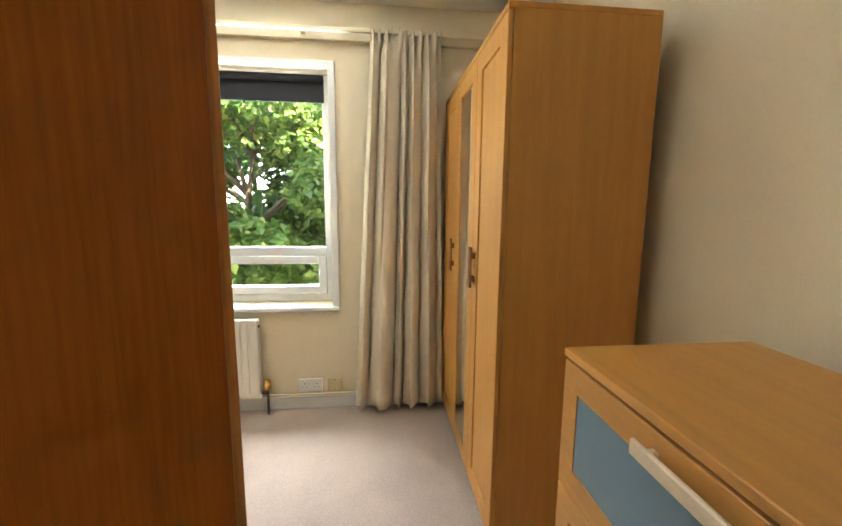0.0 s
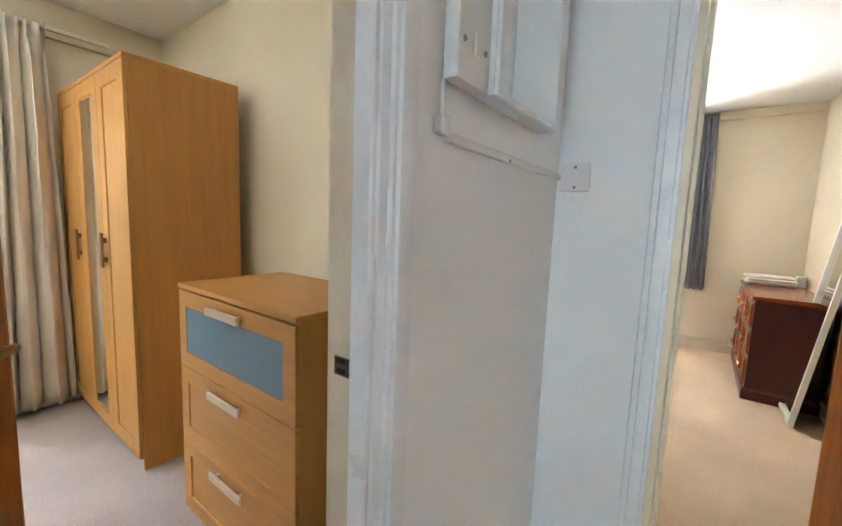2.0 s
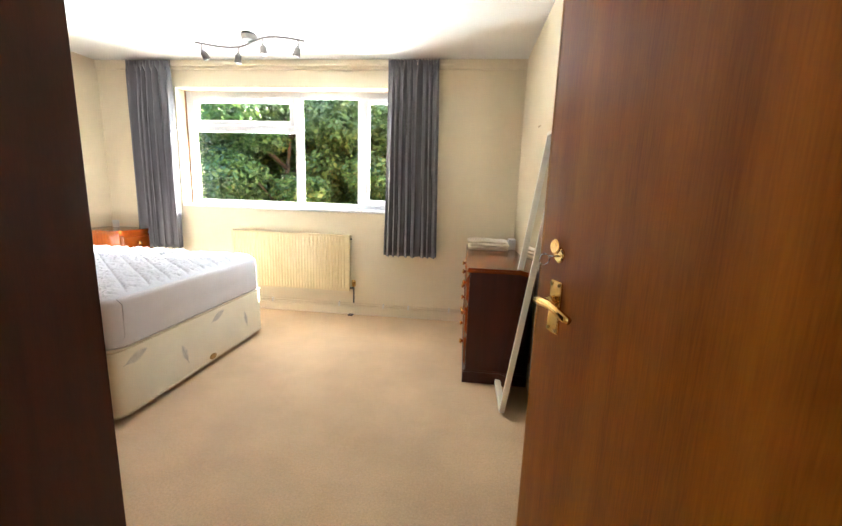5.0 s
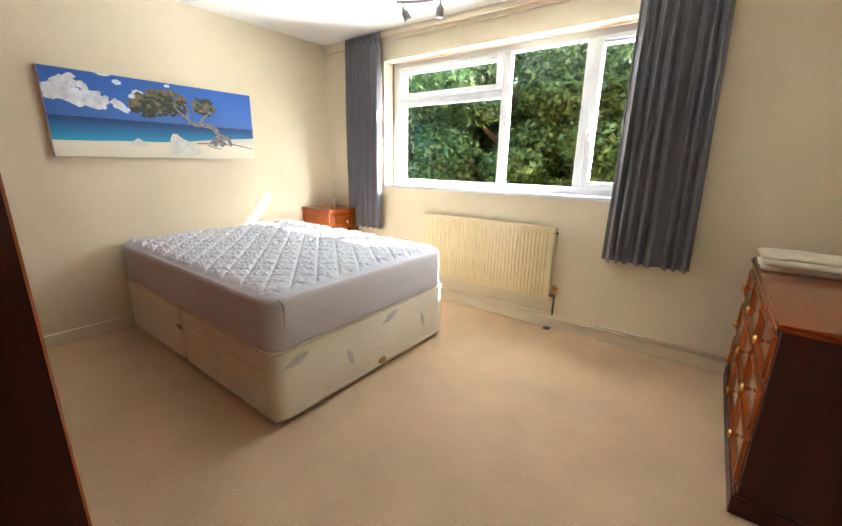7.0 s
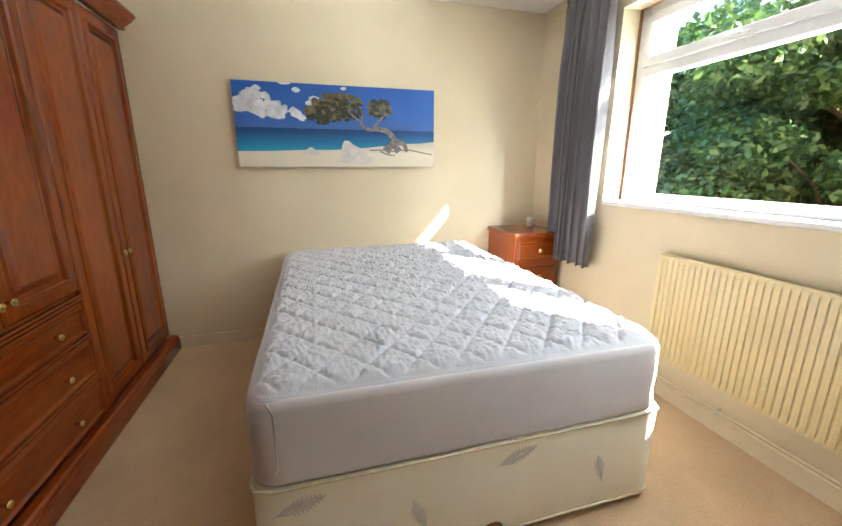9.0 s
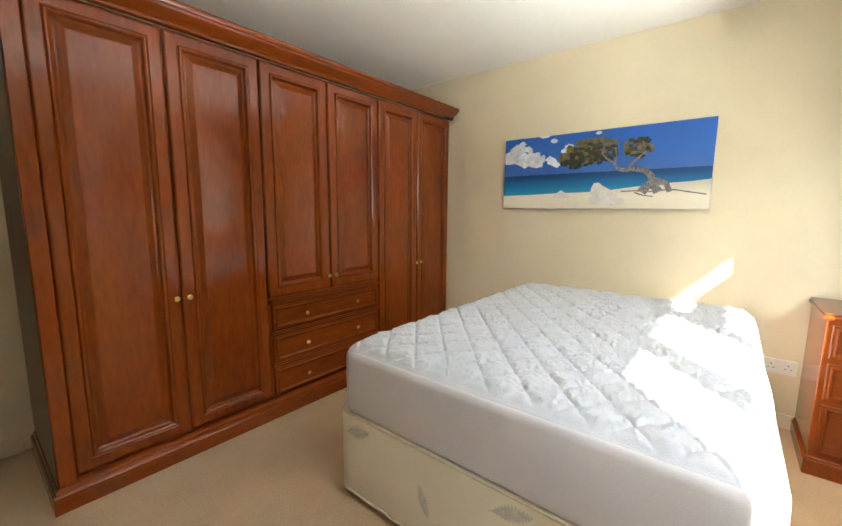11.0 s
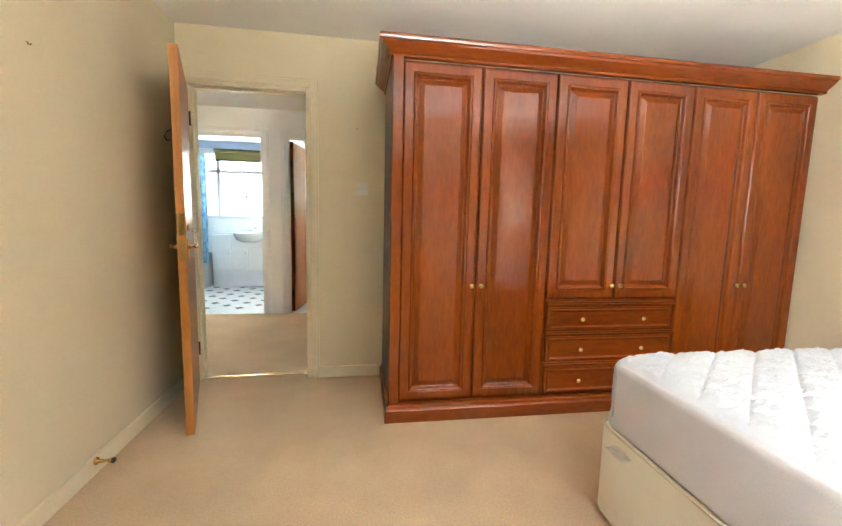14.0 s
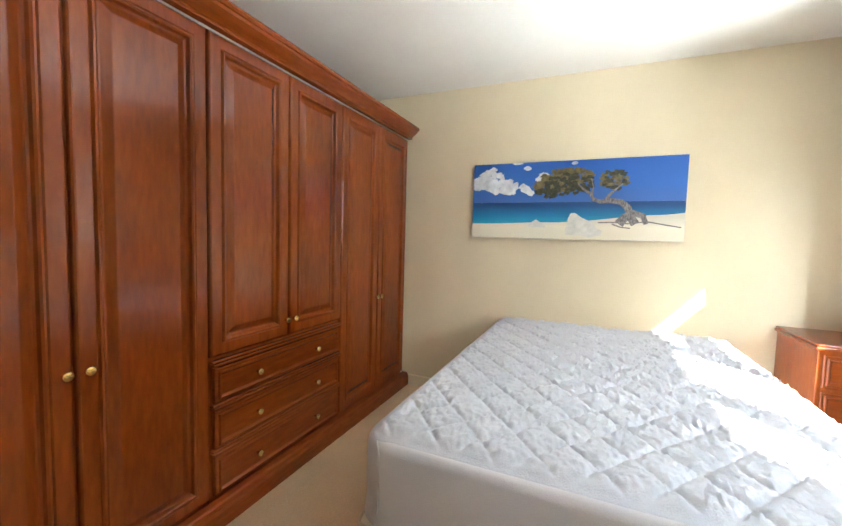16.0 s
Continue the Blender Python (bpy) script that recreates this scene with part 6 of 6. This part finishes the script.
sofa("red_armchair", 6.08, 1.08, -131, 1, "red patterned fabric armchair with rolled arms and dark feet")
sofa("red_sofa", 7.95, 2.74, 0, 2, "red patterned fabric two-seat sofa by the window")
pl = thing("pendant_shade", (5.78, 2.0, 2.0), "white capiz shell dome pendant shade", "pendant lamp")
bm = bmesh.new()
tube(bm, [(5.78, 2.0, H - 0.03), (5.78, 2.0, 2.15)], 0.006, 8)
part("cord", bm, M_PLASTIC, pl)
bm = bmesh.new()
lathe(bm, [(0.05, 0), (0.05, -0.03), (0.02, -0.035)], Matrix.Translation((5.78, 2.0, H)), 18)
part("ceiling_rose", bm, M_PLASTIC, pl)
for k in range(6):
    r0, r1 = 0.22 * math.sin(0.15 + k * 0.26), 0.22 * math.sin(0.15 + (k + 1) * 0.26)
    z0, z1 = 2.16 - 0.19 * (1 - math.cos(0.15 + k * 0.26)), 2.16 - 0.19 * (1 - math.cos(0.15 + (k + 1) * 0.26))
    bm = bmesh.new()
    nn = 20
    for i in range(nn):
        a, b = 2 * math.pi * (i + 0.5 * (k % 2)) / nn, 2 * math.pi * (i + 0.92 + 0.5 * (k % 2)) / nn
        q = [(r0, a, z0), (r0, b, z0), (r1 * 1.03, b, z1), (r1 * 1.03, a, z1)]
        vv = [bm.verts.new((5.78 + r * math.cos(t), 2.0 + r * math.sin(t), z)) for r, t, z in q]
        ww = [bm.verts.new((5.78 + (r - 0.003) * math.cos(t), 2.0 + (r - 0.003) * math.sin(t), z)) for r, t, z in q]
        bm.faces.new(vv)
        bm.faces.new(ww[::-1])
        for m in range(4):
            bm.faces.new((vv[m], vv[(m + 1) % 4], ww[(m + 1) % 4], ww[m]))
    part("shell_row", bm, M_SHELL, pl)
cp = thing("curtain_pole", (6.4, Y1 - 0.1, 2.23), "dark wooden curtain pole with ball ends", "curtain pole")
bm = bmesh.new()
tube(bm, [(5.2, Y1 - 0.10, 2.235), (7.62, Y1 - 0.10, 2.235)], 0.014, 10)
part("pole", bm, M_DARKWOOD, cp, smooth=True)
for x in (5.2, 7.62):
    bm = bmesh.new()
    bmesh.ops.create_uvsphere(bm, u_segments=14, v_segments=10, radius=0.04, matrix=Matrix.Translation((x, Y1 - 0.10, 2.235)) @ Matrix.Diagonal((1.4, 1, 1, 1)))
    part("finial", bm, M_DARKWOOD, cp, smooth=True)
    part("bracket", boxes((x * 0.985 + 0.05, x * 0.985 + 0.07, Y1 - 0.10, Y1, 2.225, 2.245)), M_DARKWOOD, cp)

# ---- outside ----
GZ = -2.8
bm = bmesh.new()
bmesh.ops.create_grid(bm, x_segments=8, y_segments=8, size=600, matrix=Matrix.Translation((0, 0, GZ)))
single("ground", bm, M_GRASS, kind="structure")
single("roof_slab", boxes((-0.6, 9.8, -4.7, 3.95, 5.0, 5.3)), M_MORTAR, kind="structure")
wall("wall_lower_storey", M_BRICK, "x", -0.3, -0.26, -4.3, 3.8, GZ, 0)
wall("wall_upper_storey", M_BRICK, "x", -0.35, -0.26, -4.3, 3.8, H + 0.1, 5.0)

# brick return beside the bedroom window
ret = tagged(new("wall_brick_return"), "orange brick wall end standing out beside the window", "brick wall", kind="structure")
ORIGIN[ret] = Vector((0, 0, 0))
RX0, RX1, RY0, RY1 = 0.02, 0.37, 3.80, 4.35
part("mortar_core", boxes((RX0, RX1, RY0, RY1, GZ, 4.9)), M_MORTAR, ret)
brick_me = mesh_of("brick", boxes((-0.07, 0.07, -0.003, 0.003, -0.0345, 0.0345), bev=0.003), M_BRICK)
for c in range(16):
    z = 0.98 + c * 0.075
    for k in range(3):
        o = new("brick", brick_me)
        o.parent = ret
        o.matrix_basis = pose(RX1, RY0 + 0.10 + k * 0.17 - (0.03 if c % 2 else 0.0), z, 0, 0, 90)


def tree(name, x, y, base, top, rx, ry, leaves, size, mat, label, seed, trunk_r=0.14, low=0.25, clumps=70):
    """Trunk and limbs that taper, and a crown of folded leaves gathered in clumps with gaps."""
    rnd = np.random.RandomState(seed)
    ob = thing(name, (x, y, base), label, "tree")
    h = top - base
    cz, rz = base + h * (low + (1 - low) / 2), h * (1 - low) / 2
    bm = bmesh.new()
    tp = [(x + 0.12 * math.sin(i * 1.7 + seed), y + 0.12 * math.cos(i * 1.3 + seed), base + h * 0.85 * i / 8) for i in range(9)]
    tube(bm, tp, [trunk_r * (1 - 0.1 * i) for i in range(9)], 10)
    tips = []
    for k in range(12):
        a = k * 2.4 + seed
        i = 3 + k % 5
        p = Vector(tp[i])
        q = p + Vector((math.cos(a) * rx * 0.75, math.sin(a) * ry * 0.75, h * 0.16))
        mid = (p + q) / 2 + Vector((0, 0, h * 0.03))
        tube(bm, [p, mid, q], [trunk_r * 0.4, trunk_r * 0.25, trunk_r * 0.08], 7)
    part("trunk", bm, M_BARK, ob, smooth=True)
    u = rnd.normal(size=(clumps, 3))
    u /= np.linalg.norm(u, axis=1)[:, None]
    r = rnd.uniform(0.35, 1.0, clumps) ** 0.5
    cen = u * r[:, None] * np.array([rx, ry, rz]) * rnd.uniform(0.85, 1.12, (clumps, 1)) + np.array([x, y, cz])
    rad = rnd.uniform(0.35, 0.75, clumps) * (rx / 2.4)
    idx = rnd.randint(0, clumps, leaves)
    d = rnd.normal(size=(leaves, 3))
    d /= np.linalg.norm(d, axis=1)[:, None]
    pos = cen[idx] + d * (rad[idx] * rnd.uniform(0.3, 1, leaves) ** 0.4)[:, None] * np.array([1.15, 1.15, 0.7])
    nrm = d * 0.6 + rnd.normal(size=(leaves, 3)) * 0.55 + np.array([0, 0, 0.6])
    nrm /= np.linalg.norm(nrm, axis=1)[:, None]
    t = np.cross(nrm, rnd.normal(size=(leaves, 3)))
    t /= np.linalg.norm(t, axis=1)[:, None]
    b = np.cross(nrm, t)
    s = (size * rnd.uniform(0.6, 1.3, leaves))[:, None]
    v = np.stack([pos - t * s * 0.5, pos + b * s * 0.34 + nrm * s * 0.10, pos + t * s * 0.55 - nrm * s * 0.08, pos - b * s * 0.34 + nrm * s * 0.10], 1).reshape(-1, 3) - np.array([x, y, base])
    me = bpy.data.meshes.new("crown")
    me.vertices.add(leaves * 4)
    me.vertices.foreach_set("co", v.ravel())
    k = np.arange(leaves)[:, None] * 4
    tri = np.concatenate([k + 0, k + 1, k + 2, k + 0, k + 2, k + 3], 1).ravel()
    me.loops.add(leaves * 6)
    me.loops.foreach_set("vertex_index", tri)
    me.polygons.add(leaves * 2)
    me.polygons.foreach_set("loop_start", np.arange(leaves * 2) * 3)
    me.update(calc_edges=True)
    me.validate()
    me.materials.append(mat)
    crown = new("crown", me)
    crown.parent = ob
    crown["label"], crown["kind"] = "crown of small leaves", "stuff"
    return ob


DENSE = "leafy green broad-leaved tree outside the bedroom window"
tree("broad_leaved_tree", -0.9, 9.3, GZ, 4.3, 2.5, 2.2, 38000, 0.12, M_LEAF, DENSE, 3)
tree("broad_leaved_tree", 1.9, 9.9, GZ, 4.6, 2.6, 2.2, 38000, 0.12, M_LEAF, DENSE, 7)
tree("broad_leaved_tree", 4.9, 9.0, GZ, 4.5, 2.5, 2.2, 36000, 0.12, M_LEAF_Y, "leafy tree with yellowing leaves outside the bedroom window", 11)
tree("broad_leaved_tree", -4.4, 11.5, GZ, 5.0, 3.0, 2.6, 20000, 0.19, M_LEAF, DENSE, 17)
tree("broad_leaved_tree", 0.5, 14.5, GZ, 6.5, 4.2, 3.0, 20000, 0.26, M_LEAF, "tall green tree behind the nearer trees", 23, low=0.15)
tree("broad_leaved_tree", 6.2, 14.0, GZ, 6.3, 4.2, 3.0, 20000, 0.26, M_LEAF, "tall green tree behind the nearer trees", 29, low=0.15)
tree("broad_leaved_tree", 9.6, 8.6, GZ, 4.6, 2.5, 2.3, 20000, 0.20, M_LEAF, "tall leafy tree outside the lounge window", 31, low=0.4)
BRIGHT = "sunlit maple tree outside the second bedroom window"
tree("maple_tree", -5.0, -3.6, GZ, 3.9, 2.2, 2.4, 20000, 0.16, M_LEAF2, BRIGHT, 41)
tree("maple_tree", -6.2, -0.9, GZ, 4.6, 2.4, 2.4, 16000, 0.17, M_LEAF2, BRIGHT, 43)
tree("maple_tree", -9.5, -4.8, GZ, 6.5, 3.6, 4.0, 16000, 0.26, M_LEAF, "green tree behind the maples", 47, low=0.12)
tree("broad_leaved_tree", 4.6, -10.5, GZ, 4.8, 3.2, 2.2, 12000, 0.24, M_LEAF2, "bright tree beyond the bathroom window", 53, low=0.12)
